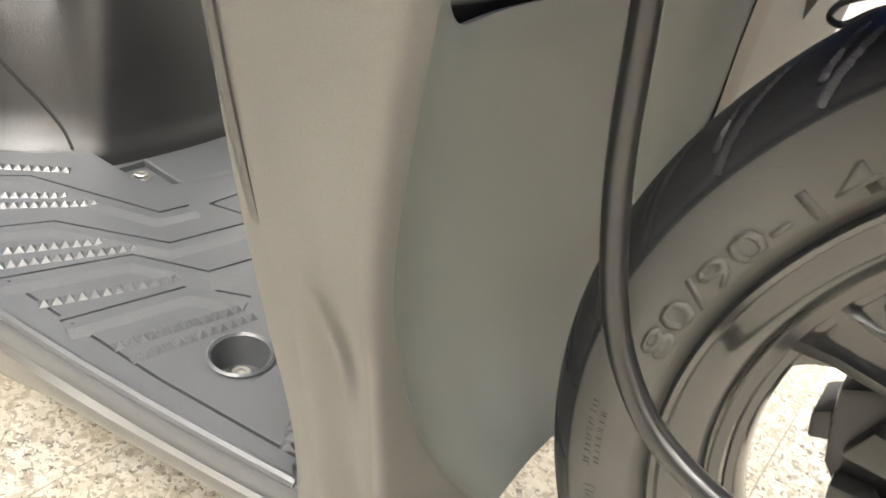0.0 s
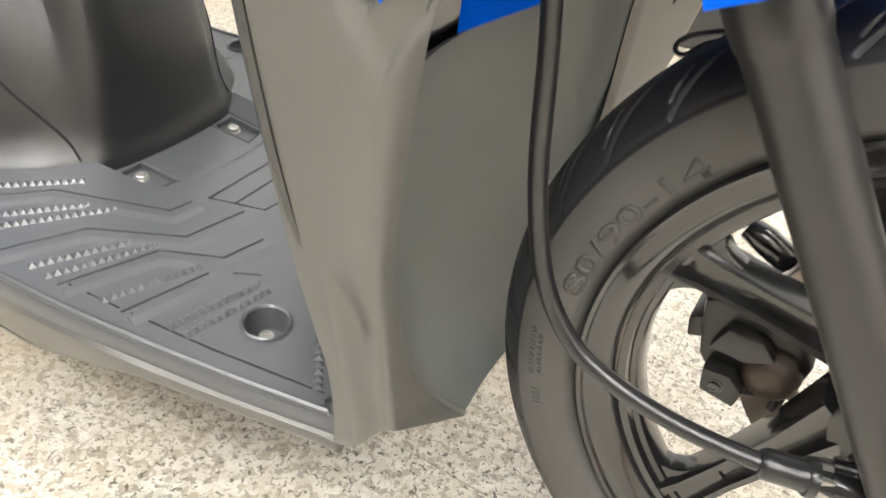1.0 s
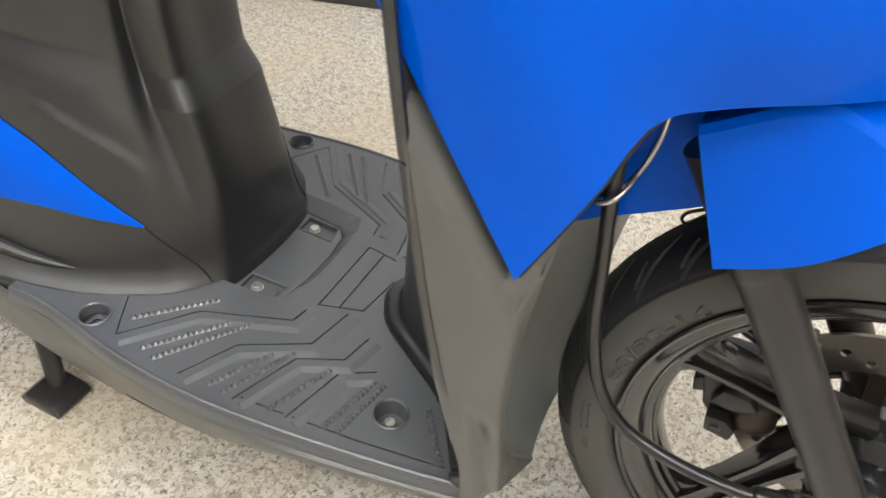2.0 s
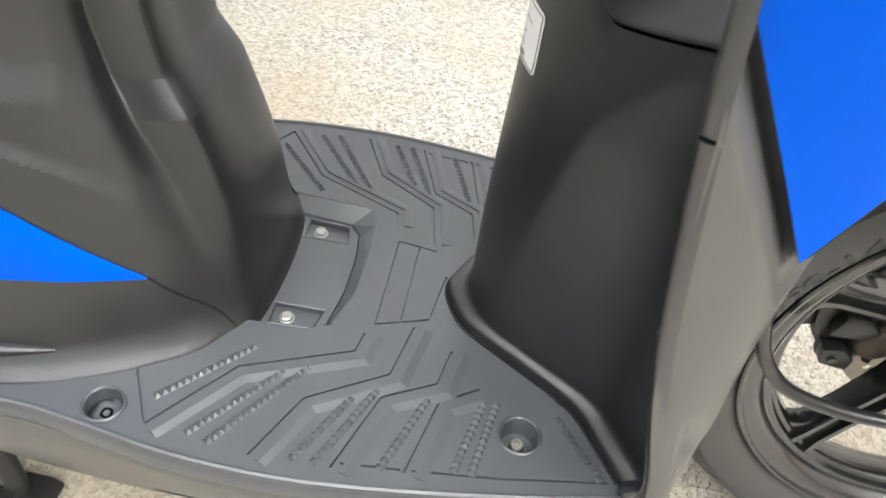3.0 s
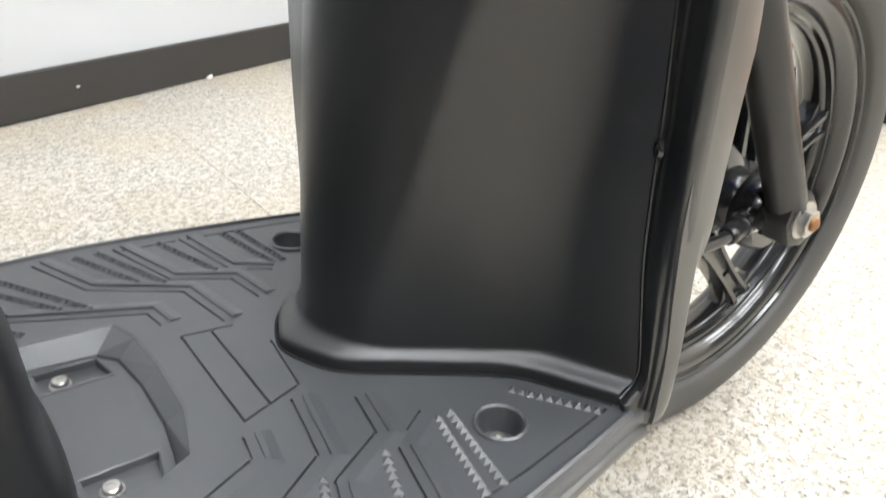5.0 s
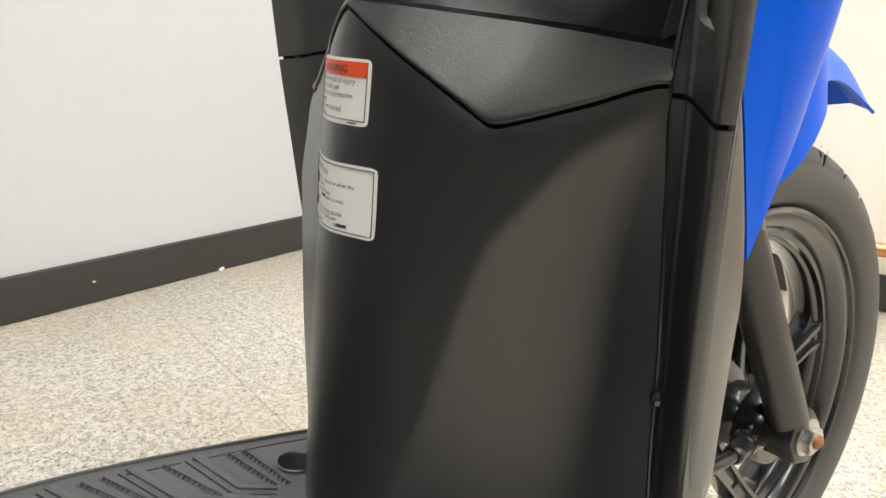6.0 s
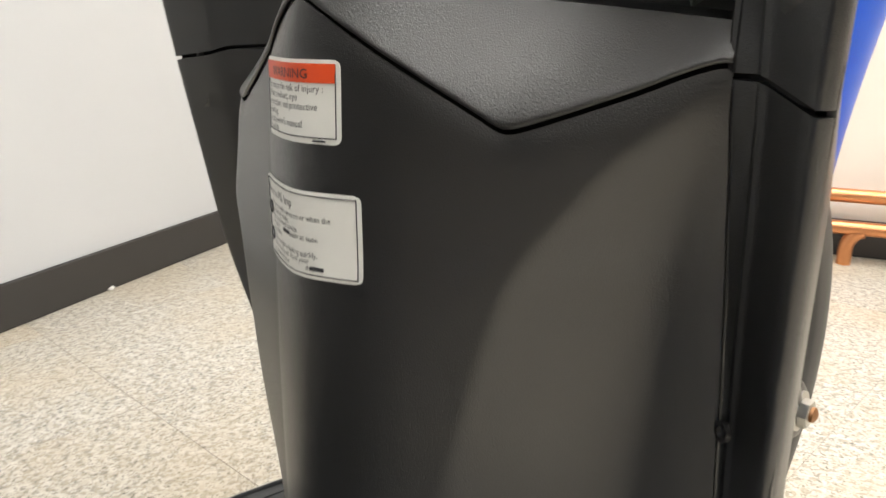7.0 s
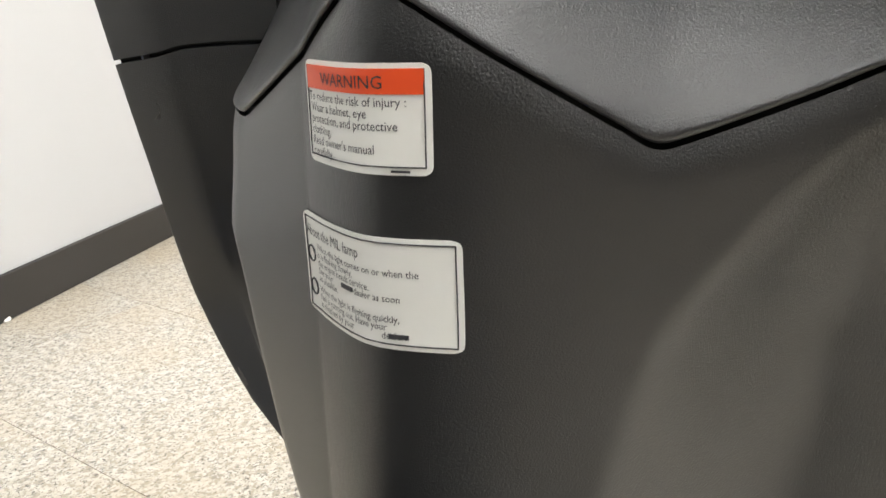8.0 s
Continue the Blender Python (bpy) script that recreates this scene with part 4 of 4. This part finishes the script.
    for i in range(30):
        a, r = 2 * math.pi * i / 30, (0.077, 0.087, 0.097)[i % 3]
        c = prism([(r * math.cos(a) + 0.0042 * math.cos(q), r * math.sin(a) + 0.0042 * math.sin(q)) for q in np.linspace(0, 2 * math.pi, 11)[:-1]], "y", 0.02, 0.05)
        me2 = bpy.data.meshes.new("t")
        c.to_mesh(me2)
        c.free()
        holes.from_mesh(me2)
        bpy.data.meshes.remove(me2)
    holes.transform(Matrix.Translation(AXLE))
    cut(disc, holes)
    for i in range(6):
        part("disc_arm", box(bmesh.new(), (0.030, 0.0378, -0.008), (0.074, 0.0420, 0.008), 0.002, pose(0, 0, 0, 0, 60 * i + 20, 0)), BROWN, wheel)
    stem = tube([(0.030, -0.002, 0.158), (0.024, -0.006, 0.142), (0.020, -0.016, 0.128), (0.018, -0.020, 0.120)], [0.007, 0.005, 0.0045, 0.0055], 12, 5)
    part("valve", stem, CABLE, wheel, "black rubber tyre valve with a cap")
    # a few rubber whiskers left on the tread
    bm = bmesh.new()
    rnd = random.Random(4)
    for i in range(70):
        a, y = rnd.uniform(-1.2, 1.6), rnd.uniform(-0.034, 0.034)
        r = 0.2495 - 0.018 * (abs(y) / 0.036) ** 3
        h = rnd.uniform(0.002, 0.006)
        c, s = math.cos(a), math.sin(a)
        p = Vector((r * c, y, r * s))
        d = Vector((c, rnd.uniform(-0.3, 0.3), s))
        q = Vector((-s, 0, c)) * 0.0004
        w = Vector((0, 0.0004, 0))
        vs = [bm.verts.new(p + q), bm.verts.new(p - q), bm.verts.new(p + w)]
        tip = bm.verts.new(p + d * h)
        for k in range(3):
            bm.faces.new((vs[k], vs[(k + 1) % 3], tip))
    tagged(part("tread_whiskers", bm, RUBBER, wheel), kind="stuff")
    return wheel


def fork(scooter):
    for side in (-1, 1):
        y = side * 0.079
        top, low = Vector((0.355, y, 0.530)), Vector((0.540, y, 0.262))
        d = (low - top).normalized()
        pts = [top, top + d * 0.04, top + d * 0.078, top + d * 0.086, top + d * 0.10, top.lerp(low, 0.6), low - d * 0.01, low + d * 0.012, low + d * 0.025]
        leg = part("fork_leg", tube([tuple(p) for p in pts], [0.0192, 0.0192, 0.0190, 0.0183, 0.0172, 0.0168, 0.0165, 0.0155, 0.0120], 28, 3), FORK, scooter, "satin black front fork leg")
        part("axle_lug", prism([(0.520, 0.255), (0.534, 0.232), (0.556, 0.228), (0.568, 0.242), (0.566, 0.262), (0.548, 0.280), (0.525, 0.280)], "y", y - 0.014, y + 0.014, 0.004), FORK, leg)
    s = -1
    nut = lathe([(0.0001, 0), (0.0165, 0), (0.0165, 0.0025), (0.0001, 0.0025)], 24, closed=False)
    nut.transform(pose(0.543, -0.0925, 0.256, 180))
    part("washer", nut, STEEL, scooter)
    hexa = prism([(0.0115 * math.cos(k * math.pi / 3), 0.0115 * math.sin(k * math.pi / 3)) for k in range(6)], "y", -0.008, 0.0, 0.001)
    hexa.transform(pose(0.543, -0.0945, 0.256, 0, 0, 0))
    part("axle_nut", hexa, STEEL, scooter, "zinc axle nut")
    part("axle_end", tube([(0.543, -0.101, 0.256), (0.543, -0.105, 0.256), (0.543, -0.107, 0.256)], [0.0065, 0.0062, 0.003], 16, 1), RUST, scooter, "rust-brown threaded axle end")
    part("axle", tube([(0.544, 0.10, 0.249), (0.544, -0.10, 0.251)], 0.009, 16, 1), STEEL, scooter)
    # calliper on the far side
    body = prism([(0.411, 0.262), (0.430, 0.272), (0.468, 0.264), (0.484, 0.244), (0.480, 0.216), (0.456, 0.204), (0.434, 0.206), (0.420, 0.222), (0.415, 0.242)], "y", 0.022, 0.066, 0.004)
    cal = part("brake_calliper", body, FORK, scooter, "black brake calliper over the disc", angle=30)
    for name, line, y0, y1 in (("upper_lug", [(0.424, 0.238), (0.431, 0.257), (0.452, 0.257), (0.463, 0.247), (0.448, 0.238)], 0.010, 0.0215),
                               ("lower_lug", [(0.429, 0.206), (0.426, 0.223), (0.443, 0.225), (0.454, 0.216), (0.452, 0.203)], 0.008, 0.0215),
                               ("pad_holder", [(0.409, 0.226), (0.406, 0.240), (0.414, 0.246), (0.419, 0.230)], 0.028, 0.060),
                               ("pad_spring", [(0.413, 0.262), (0.416, 0.276), (0.448, 0.279), (0.446, 0.268)], 0.030, 0.058),
                               ("hose_block", [(0.448, 0.273), (0.452, 0.300), (0.484, 0.304), (0.494, 0.288), (0.486, 0.270)], 0.040, 0.075)):
        part(name, prism(line, "y", y0, y1, 0.0022), FORK, cal, angle=30)
    part("piston_cover", lathe([(0.0001, -0.0125), (0.007, -0.012), (0.0125, -0.010), (0.0165, -0.006), (0.0180, 0.002), (0.0180, 0.004), (0.0001, 0.004)], 28, (0.464, 0.0205, 0.232), closed=False), BROWN, cal, "rust-brown piston cover")
    bolt("pin_bolt", (0.437, 0.008, 0.214), 0.0042, cal, GLOSS, "y", 0.003)
    part("slide_boot", tube([(0.440, 0.034, 0.207), (0.441, 0.034, 0.200), (0.442, 0.034, 0.194)], [0.0085, 0.0080, 0.0065], 14, 2), FORK, cal)
    part("bleed_nipple", tube([(0.474, 0.030, 0.214), (0.475, 0.028, 0.206), (0.474, 0.026, 0.200)], [0.0050, 0.0042, 0.0036], 12, 2), FORK, cal)
    part("banjo", tube([(0.416, 0.05, 0.305), (0.428, 0.05, 0.301), (0.446, 0.055, 0.290)], [0.007, 0.009, 0.009], 12, 3), GLOSS, cal)
    part("bracket", tube([(0.46, 0.07, 0.235), (0.50, 0.085, 0.255), (0.53, 0.089, 0.27)], [0.011, 0.012, 0.012], 10, 3), FORK, cal)


def cable(scooter):
    path = [(0.300, -0.080, 0.60), (0.305, -0.082, 0.53), (0.308, -0.083, 0.475), (0.3135, -0.079, 0.425), (0.321, -0.076, 0.358), (0.336, -0.075, 0.304), (0.358, -0.075, 0.272), (0.385, -0.075, 0.257), (0.424, -0.075, 0.2495), (0.462, -0.074, 0.2490), (0.482, -0.070, 0.2490)]
    c = part("speedometer_cable", tube(path, 0.0052, 16, 8), CABLE, scooter, "black speedometer cable running down to the hub")
    part("cable_boot", tube([(0.470, -0.073, 0.249), (0.474, -0.072, 0.249), (0.490, -0.068, 0.249), (0.493, -0.067, 0.249), (0.506, -0.064, 0.249)], [0.0066, 0.0085, 0.0085, 0.0105, 0.0105], 16, 3), CABLE, c)
    part("cable_nut", tube([(0.497, -0.066, 0.249), (0.507, -0.063, 0.249)], 0.0112, 8, 1), STEEL, c, "dull metal union nut")
    hub = lathe([(0.0001, -0.068), (0.030, -0.068), (0.034, -0.062), (0.036, -0.046), (0.0001, -0.046)], 32, (0.544, 0, 0.249), closed=False)
    part("drive_housing", hub, GLOSS, c, "black speedometer drive housing")
    part("housing_neck", tube([(0.502, -0.063, 0.249), (0.530, -0.058, 0.249)], [0.012, 0.015], 14, 1), GLOSS, c)
    part("guide_ring", tube([(0.326, -0.075, 0.535), (0.324, -0.068, 0.510), (0.318, -0.070, 0.487), (0.309, -0.0745, 0.474), (0.300, -0.083, 0.471), (0.303, -0.0925, 0.473), (0.311, -0.0915, 0.478), (0.316, -0.083, 0.484), (0.318, -0.076, 0.489)], 0.0018, 10, 6), STEEL, c, "bent steel wire guide")


# ---------------------------------------------------------------- scooter: body under the seat
def seat_body(scooter):
    zs = [0.210, 0.222, 0.232, 0.246, 0.29, 0.34, 0.383, 0.386, 0.411, 0.414, 0.48, 0.58, 0.66]
    rows = [
        [(-0.012, 0), (-0.016, 0.056), (-0.027, 0.079), (-0.060, 0.117), (-0.15, 0.162), (-0.30, 0.182), (-0.55, 0.18)],
        [(-0.014, 0), (-0.018, 0.056), (-0.028, 0.079), (-0.060, 0.117), (-0.15, 0.162), (-0.30, 0.182), (-0.55, 0.18)],
        [(-0.018, 0), (-0.022, 0.054), (-0.033, 0.076), (-0.065, 0.111), (-0.15, 0.150), (-0.30, 0.172), (-0.55, 0.172)],
        [(-0.020, 0), (-0.025, 0.052), (-0.038, 0.073), (-0.070, 0.105), (-0.15, 0.139), (-0.30, 0.160), (-0.55, 0.165)],
        [(-0.024, 0), (-0.030, 0.050), (-0.049, 0.069), (-0.080, 0.099), (-0.15, 0.128), (-0.30, 0.152), (-0.55, 0.16)],
        [(-0.032, 0), (-0.037, 0.048), (-0.065, 0.0615), (-0.091, 0.086), (-0.155, 0.118), (-0.30, 0.146), (-0.55, 0.156)],
        [(-0.040, 0), (-0.044, 0.046), (-0.081, 0.0575), (-0.102, 0.076), (-0.165, 0.115), (-0.30, 0.147), (-0.55, 0.157)],
        [(-0.0405, 0), (-0.0445, 0.046), (-0.0815, 0.0573), (-0.1025, 0.0756), (-0.165, 0.1145), (-0.30, 0.147), (-0.55, 0.157)],
        [(-0.0520, 0), (-0.0550, 0.0405), (-0.0905, 0.0508), (-0.1070, 0.0680), (-0.167, 0.104), (-0.30, 0.138), (-0.55, 0.152)],
        [(-0.0525, 0), (-0.0555, 0.0403), (-0.0910, 0.0506), (-0.1075, 0.0677), (-0.167, 0.1035), (-0.30, 0.1376), (-0.55, 0.152)],
        [(-0.055, 0), (-0.058, 0.0412), (-0.095, 0.0508), (-0.112, 0.066), (-0.17, 0.104), (-0.30, 0.140), (-0.55, 0.156)],
        [(-0.036, 0), (-0.042, 0.049), (-0.080, 0.062), (-0.106, 0.082), (-0.17, 0.116), (-0.30, 0.148), (-0.55, 0.162)],
        [(-0.012, 0), (-0.020, 0.05), (-0.046, 0.084), (-0.092, 0.110), (-0.17, 0.130), (-0.30, 0.154), (-0.55, 0.165)]]
    tab = curve_table(zs, [[c for p in r for c in p] for r in rows])
    kn = [0, 0.14, 0.26, 0.40, 0.58, 0.80, 1.0]

    rise = curve_table([0.0, 0.26, 0.40, 0.58, 0.80, 1.0], [0.0, 0.0, 0.016, 0.034, 0.060, 0.090])
    groove = curve_table([-0.55, -0.30, -0.20, -0.11, -0.06], [0.540, 0.470, 0.425, 0.366, 0.318])

    def side_at(k, z):
        # the shoulder climbs towards the rear, and a low step runs along the flank over the blue panel
        lift = float(rise(k)[0]) * min(1.0, max(0.0, (z - 0.29) / 0.09))
        p = tab(z - lift).reshape(7, 2)
        x, y = flank(k, p)
        q = min(1.0, max(0.0, (float(groove(x)[0]) - z) / 0.007 + 0.5)) * min(1.0, max(0.0, (k - 0.28) / 0.10)) * min(1.0, max(0.0, (z - 0.25) / 0.05))
        return x, y + 0.0032 * q

    def flank(k, p):
        if k <= kn[2]:
            return curve_table([-kn[1]] + kn[:3], [(p[1][0], -p[1][1])] + [tuple(q) for q in p[:3]])(k)
        return curve_table(kn[2:], p[2:])(k)

    def fn(u, v):
        k = abs(2 * u - 1)
        z = 0.210 + 0.450 * v
        x, y = side_at(k, z)
        q = min(1.0, max(0.0, (z - 0.29) / 0.17))
        q = q * q * (3 - 2 * q)
        near = max(0.0, 1 - k / 0.45)
        x -= 0.022 * q * min(1.0, near * 1.6)
        y += 0.014 * q * min(1.0, k / 0.14) if u > 0.5 else 0.0
        return x, (-1 if u < 0.5 else 1) * y, z
    body = part("seat_body", sheet(fn, 181, 150, 0.004), BLACK, scooter, "black textured body panel under the seat", angle=9)
    part("body_back", prism([(-0.18, 0.222), (-0.18, 0.66)][:1] + [(0.18, 0.222), (0.165, 0.66), (-0.165, 0.66)], "x", -0.56, -0.548), BLACK, body)
    part("body_top", prism([(-0.012, 0.0), (-0.03, 0.085), (-0.09, 0.112), (-0.30, 0.15), (-0.55, 0.16), (-0.55, -0.16), (-0.30, -0.15), (-0.09, -0.112), (-0.03, -0.085)], "z", 0.654, 0.664), BLACK, body)
    # blue side panels: a long point rising to the rear
    hi = curve_table([-0.55, -0.40, -0.30, -0.23, -0.16, -0.11, -0.078], [0.500, 0.475, 0.445, 0.408, 0.3600, 0.317, 0.2895])
    lo = curve_table([-0.55, -0.40, -0.30, -0.23, -0.16, -0.11, -0.078], [0.300, 0.300, 0.298, 0.297, 0.2985, 0.2935, 0.2880])

    def k_at(x, z):
        a, b = 0.2, 1.0
        for _ in range(30):
            m = (a + b) / 2
            if side_at(m, z)[0] > x:
                a = m
            else:
                b = m
        return a
    for side in (-1, 1):
        def panel(u, v):
            x = -0.545 + 0.467 * u
            z = float(lo(x)[0]) + (float(hi(x)[0]) - float(lo(x)[0])) * v
            p = side_at(k_at(x, z), z)
            return x, side * (p[1] + 0.0018 + 0.0035 * math.sin(math.pi * v) * min(1, (1 - u) * 4)), z
        part("side_panel", sheet(panel, 50, 12, -0.003 * side), BLUE, body, "glossy blue pointed side panel")
        # parting line from the panel's point down to the floor board
        pts = []
        for q in np.linspace(0, 1, 9):
            x, z = -0.078 + q * (0.048), 0.288 - q * 0.062
            p = side_at(k_at(x, z), z)
            pts.append((x, side * (p[1] + 0.0002), z))
        part("parting_line", tube(pts, 0.0011, 6, 2), VOID, body)
        # moulded vent ridge on the lower flank
        pts = []
        for q in np.linspace(0, 1, 7):
            x, z = -0.30 + q * 0.165, 0.262 - q * 0.022 - 0.006 * math.sin(math.pi * q)
            p = side_at(k_at(x, z), z)
            pts.append((x, side * (p[1] + 0.001), z))
        part("flank_ridge", tube(pts, [0.006, 0.008, 0.008, 0.007, 0.006, 0.004, 0.001], 10, 3), BLACK, body)


def centre_stand(scooter):
    for side in (-1, 1):
        leg = part("stand_leg", tube([(-0.30, side * 0.095, 0.15), (-0.255, side * 0.118, 0.085), (-0.232, side * 0.135, 0.030), (-0.226, side * 0.140, 0.010)], [0.011, 0.011, 0.0105, 0.010], 14, 5), FORK, scooter, "black tubular leg of the centre stand")
        foot = prism([(-0.250, 0.0), (-0.198, 0.0), (-0.194, 0.008), (-0.205, 0.016), (-0.243, 0.018), (-0.254, 0.008)], "y", side * 0.146 - 0.024, side * 0.146 + 0.024, 0.003)
        part("stand_foot", foot, FORK, leg)
        part("stand_pivot", tube([(-0.262, side * 0.085, 0.108), (-0.262, side * 0.135, 0.108)], 0.009, 12, 1), FORK, leg)
    part("exhaust_pipe", tube([(-0.62, -0.06, 0.13), (-0.40, -0.09, 0.135), (-0.26, -0.09, 0.150), (-0.15, -0.05, 0.155)], 0.014, 16, 6), RUST, scooter, "dull brown exhaust pipe")


# ---------------------------------------------------------------- labels on the leg shield
def on_shield(y, z, lift):
    e = 0.0015
    x = shield_at(y, z)
    n = Vector((-1, (shield_at(y + e, z) - shield_at(y - e, z)) / (2 * e), (shield_at(y, z + e) - shield_at(y, z - e)) / (2 * e))).normalized()
    return Vector((x, y, z)) + n * lift


def shield_patch(name, y0, y1, z0, z1, lift, mat, parent, r=0.0, n=16, label=""):
    """A thin patch that follows the shield, with clipped round corners."""
    def fn(u, v):
        y, z = y0 + (y1 - y0) * u, z0 + (z1 - z0) * v
        if r:
            my, mz = (y0 + y1) / 2, (z0 + z1) / 2
            hy, hz = abs(y1 - y0) / 2 - r, abs(z1 - z0) / 2 - r
            dy, dz = abs(y - my) - hy, abs(z - mz) - hz
            if dy > 0 and dz > 0:
                k = r * max(dy, dz) / math.hypot(dy, dz) / max(dy, dz) if max(dy, dz) else 1
                s = max(dy, dz)
                y = my + math.copysign(hy + dy * s / math.hypot(dy, dz) if s else hy, y - my)
                z = mz + math.copysign(hz + dz * s / math.hypot(dy, dz) if s else hz, z - mz)
        return on_shield(y, z, lift)
    return part(name, sheet(fn, n, n, 0.0003), mat, parent, label)


def shield_words(words, y, z, size, lift, mat, parent, wide=1.0, name="lettering"):
    """Lettering laid on the shield; y is where the line begins (it runs towards -y)."""
    me = text_mesh(words, size)
    bm = bmesh.new()
    bm.from_mesh(me)
    bpy.data.meshes.remove(me)
    for v in bm.verts:
        v.co = on_shield(y - v.co.x * wide, z + v.co.y, lift)
    return part(name, bm, mat, parent, smooth=False)


def labels(scooter):
    a = shield_patch("warning_label", 0.0325, -0.0230, 0.5065, 0.5408, 0.0007, LABEL, scooter, 0.003, 24, "white warning label with an orange-red heading bar")
    shield_patch("heading_bar", 0.0305, -0.0210, 0.5315, 0.5392, 0.0011, ORANGE, a)
    shield_words("WARNING", 0.020, 0.5332, 0.0056, 0.0014, INK, a, 1.05)
    for i, w in enumerate(("To reduce the risk of injury :", " Wear a helmet, eye", " protection, and protective", " clothing.", " Read owner's manual", " carefully.")):
        shield_words(w, 0.0297, 0.5277 - 0.0037 * i, 0.0042, 0.0010, INK, a, 0.92)
    for y0, y1, z0, z1 in ((0.0308, 0.0304, 0.5092, 0.5392), (-0.0207, -0.0211, 0.5092, 0.5392), (0.0308, -0.0211, 0.5089, 0.5093)):
        shield_patch("border_line", y0, y1, z0, z1, 0.0011, INK, a, n=8)
    shield_patch("part_code", -0.010, -0.016, 0.5074, 0.5081, 0.0011, INK, a, n=6)
    b = shield_patch("lamp_label", 0.0440, -0.0310, 0.447, 0.486, 0.0007, LABEL, scooter, 0.003, 24, "white information label with black print")
    for y0, y1, z0, z1 in ((0.0422, 0.0418, 0.4488, 0.4842), (-0.0288, -0.0292, 0.4488, 0.4842), (0.0422, -0.0292, 0.4486, 0.4490), (0.0422, -0.0292, 0.4840, 0.4844)):
        shield_patch("border_line", y0, y1, z0, z1, 0.0011, INK, b, n=10)
    shield_words("About the MIL lamp", 0.0415, 0.4775, 0.0056, 0.0010, INK, b, 0.82)
    for i, w in enumerate(("When the light comes on or when the", "it is flashing slowly,", "the engine needs service.", "See your               dealer as soon", "as possible.", "When the light is flashing quickly,", "fuel is running out. Have your", "it checked by your              dealer.")):
        z = 0.4728 - 0.0030 * i - (0.0012 if i > 4 else 0)
        shield_words(w, 0.033, z, 0.0036, 0.0010, INK, b, 0.90)
    for y, z in ((0.0155, 0.4638), (-0.0065, 0.4506)):
        shield_patch("name_bar", y, y - 0.0070, z + 0.0003, z + 0.0019, 0.0011, INK, b, n=5)
    for z in (0.4700, 0.4568):
        ring = [(0.0385 + 0.0030 * math.cos(q), z + 0.0030 * math.sin(q)) for q in np.linspace(0, 2 * math.pi, 25)]
        part("engine_symbol", tube([tuple(on_shield(y, zz, 0.001)) for y, zz in ring], 0.00035, 6, 1), INK, b)


# ---------------------------------------------------------------- assembly
room()
pipes()
scooter = thing("scooter", "blue, grey and black step-through motor scooter on its centre stand", "scooter")
floor_board(scooter)
side_skirts(scooter)
leg_shield(scooter)
front_cover(scooter)
front_cowl(scooter)
fender(scooter)
front_wheel(scooter)
fork(scooter)
cable(scooter)
seat_body(scooter)
centre_stand(scooter)
labels(scooter)


# ---------------------------------------------------------------- floor tiles
def floor():
    bed = setting("floor", box(bmesh.new(), (-7.0, -7.0, -0.12), (2.1, 0.60, -0.0012), m=ROOM), GROUT, "cream terrazzo tile floor with thin joints")
    rim = bmesh.new()
    box(rim, (-6.5, -5.0, -0.008), (1.5, -3.05, -0.0006), m=ROOM)
    box(rim, (-6.5, -3.05, -0.008), (-2.85, 0.0, -0.0006), m=ROOM)
    part("far_floor", rim, TERRAZZO, bed, smooth=False)
    pitch, gap = 0.385, 0.0010
    me = None
    inv = ROOM.inverted()
    for i in range(-22, 8):
        for j in range(-26, 8):
            c = Vector((0.010 + pitch * (i + 0.5), 0.004 + pitch * (j + 0.5), 0))
            q = inv @ c
            if not (-3.0 < q.x < 1.74 and -3.2 < q.y < 0.25):
                continue
            if me is None:
                bm = box(bmesh.new(), (-pitch / 2 + gap / 2, -pitch / 2 + gap / 2, -0.008), (pitch / 2 - gap / 2, pitch / 2 - gap / 2, 0.0), 0.0008)
                first = part("floor_tile", bm, TERRAZZO, bed, smooth=False)
                me = first.data
                first.location = c
            else:
                ob = new("floor_tile", me)
                ob.parent = bed
                ob.location = c
                ob.rotation_euler = (0, 0, (i * 7 + j * 3) % 4 * math.pi / 2)


floor()
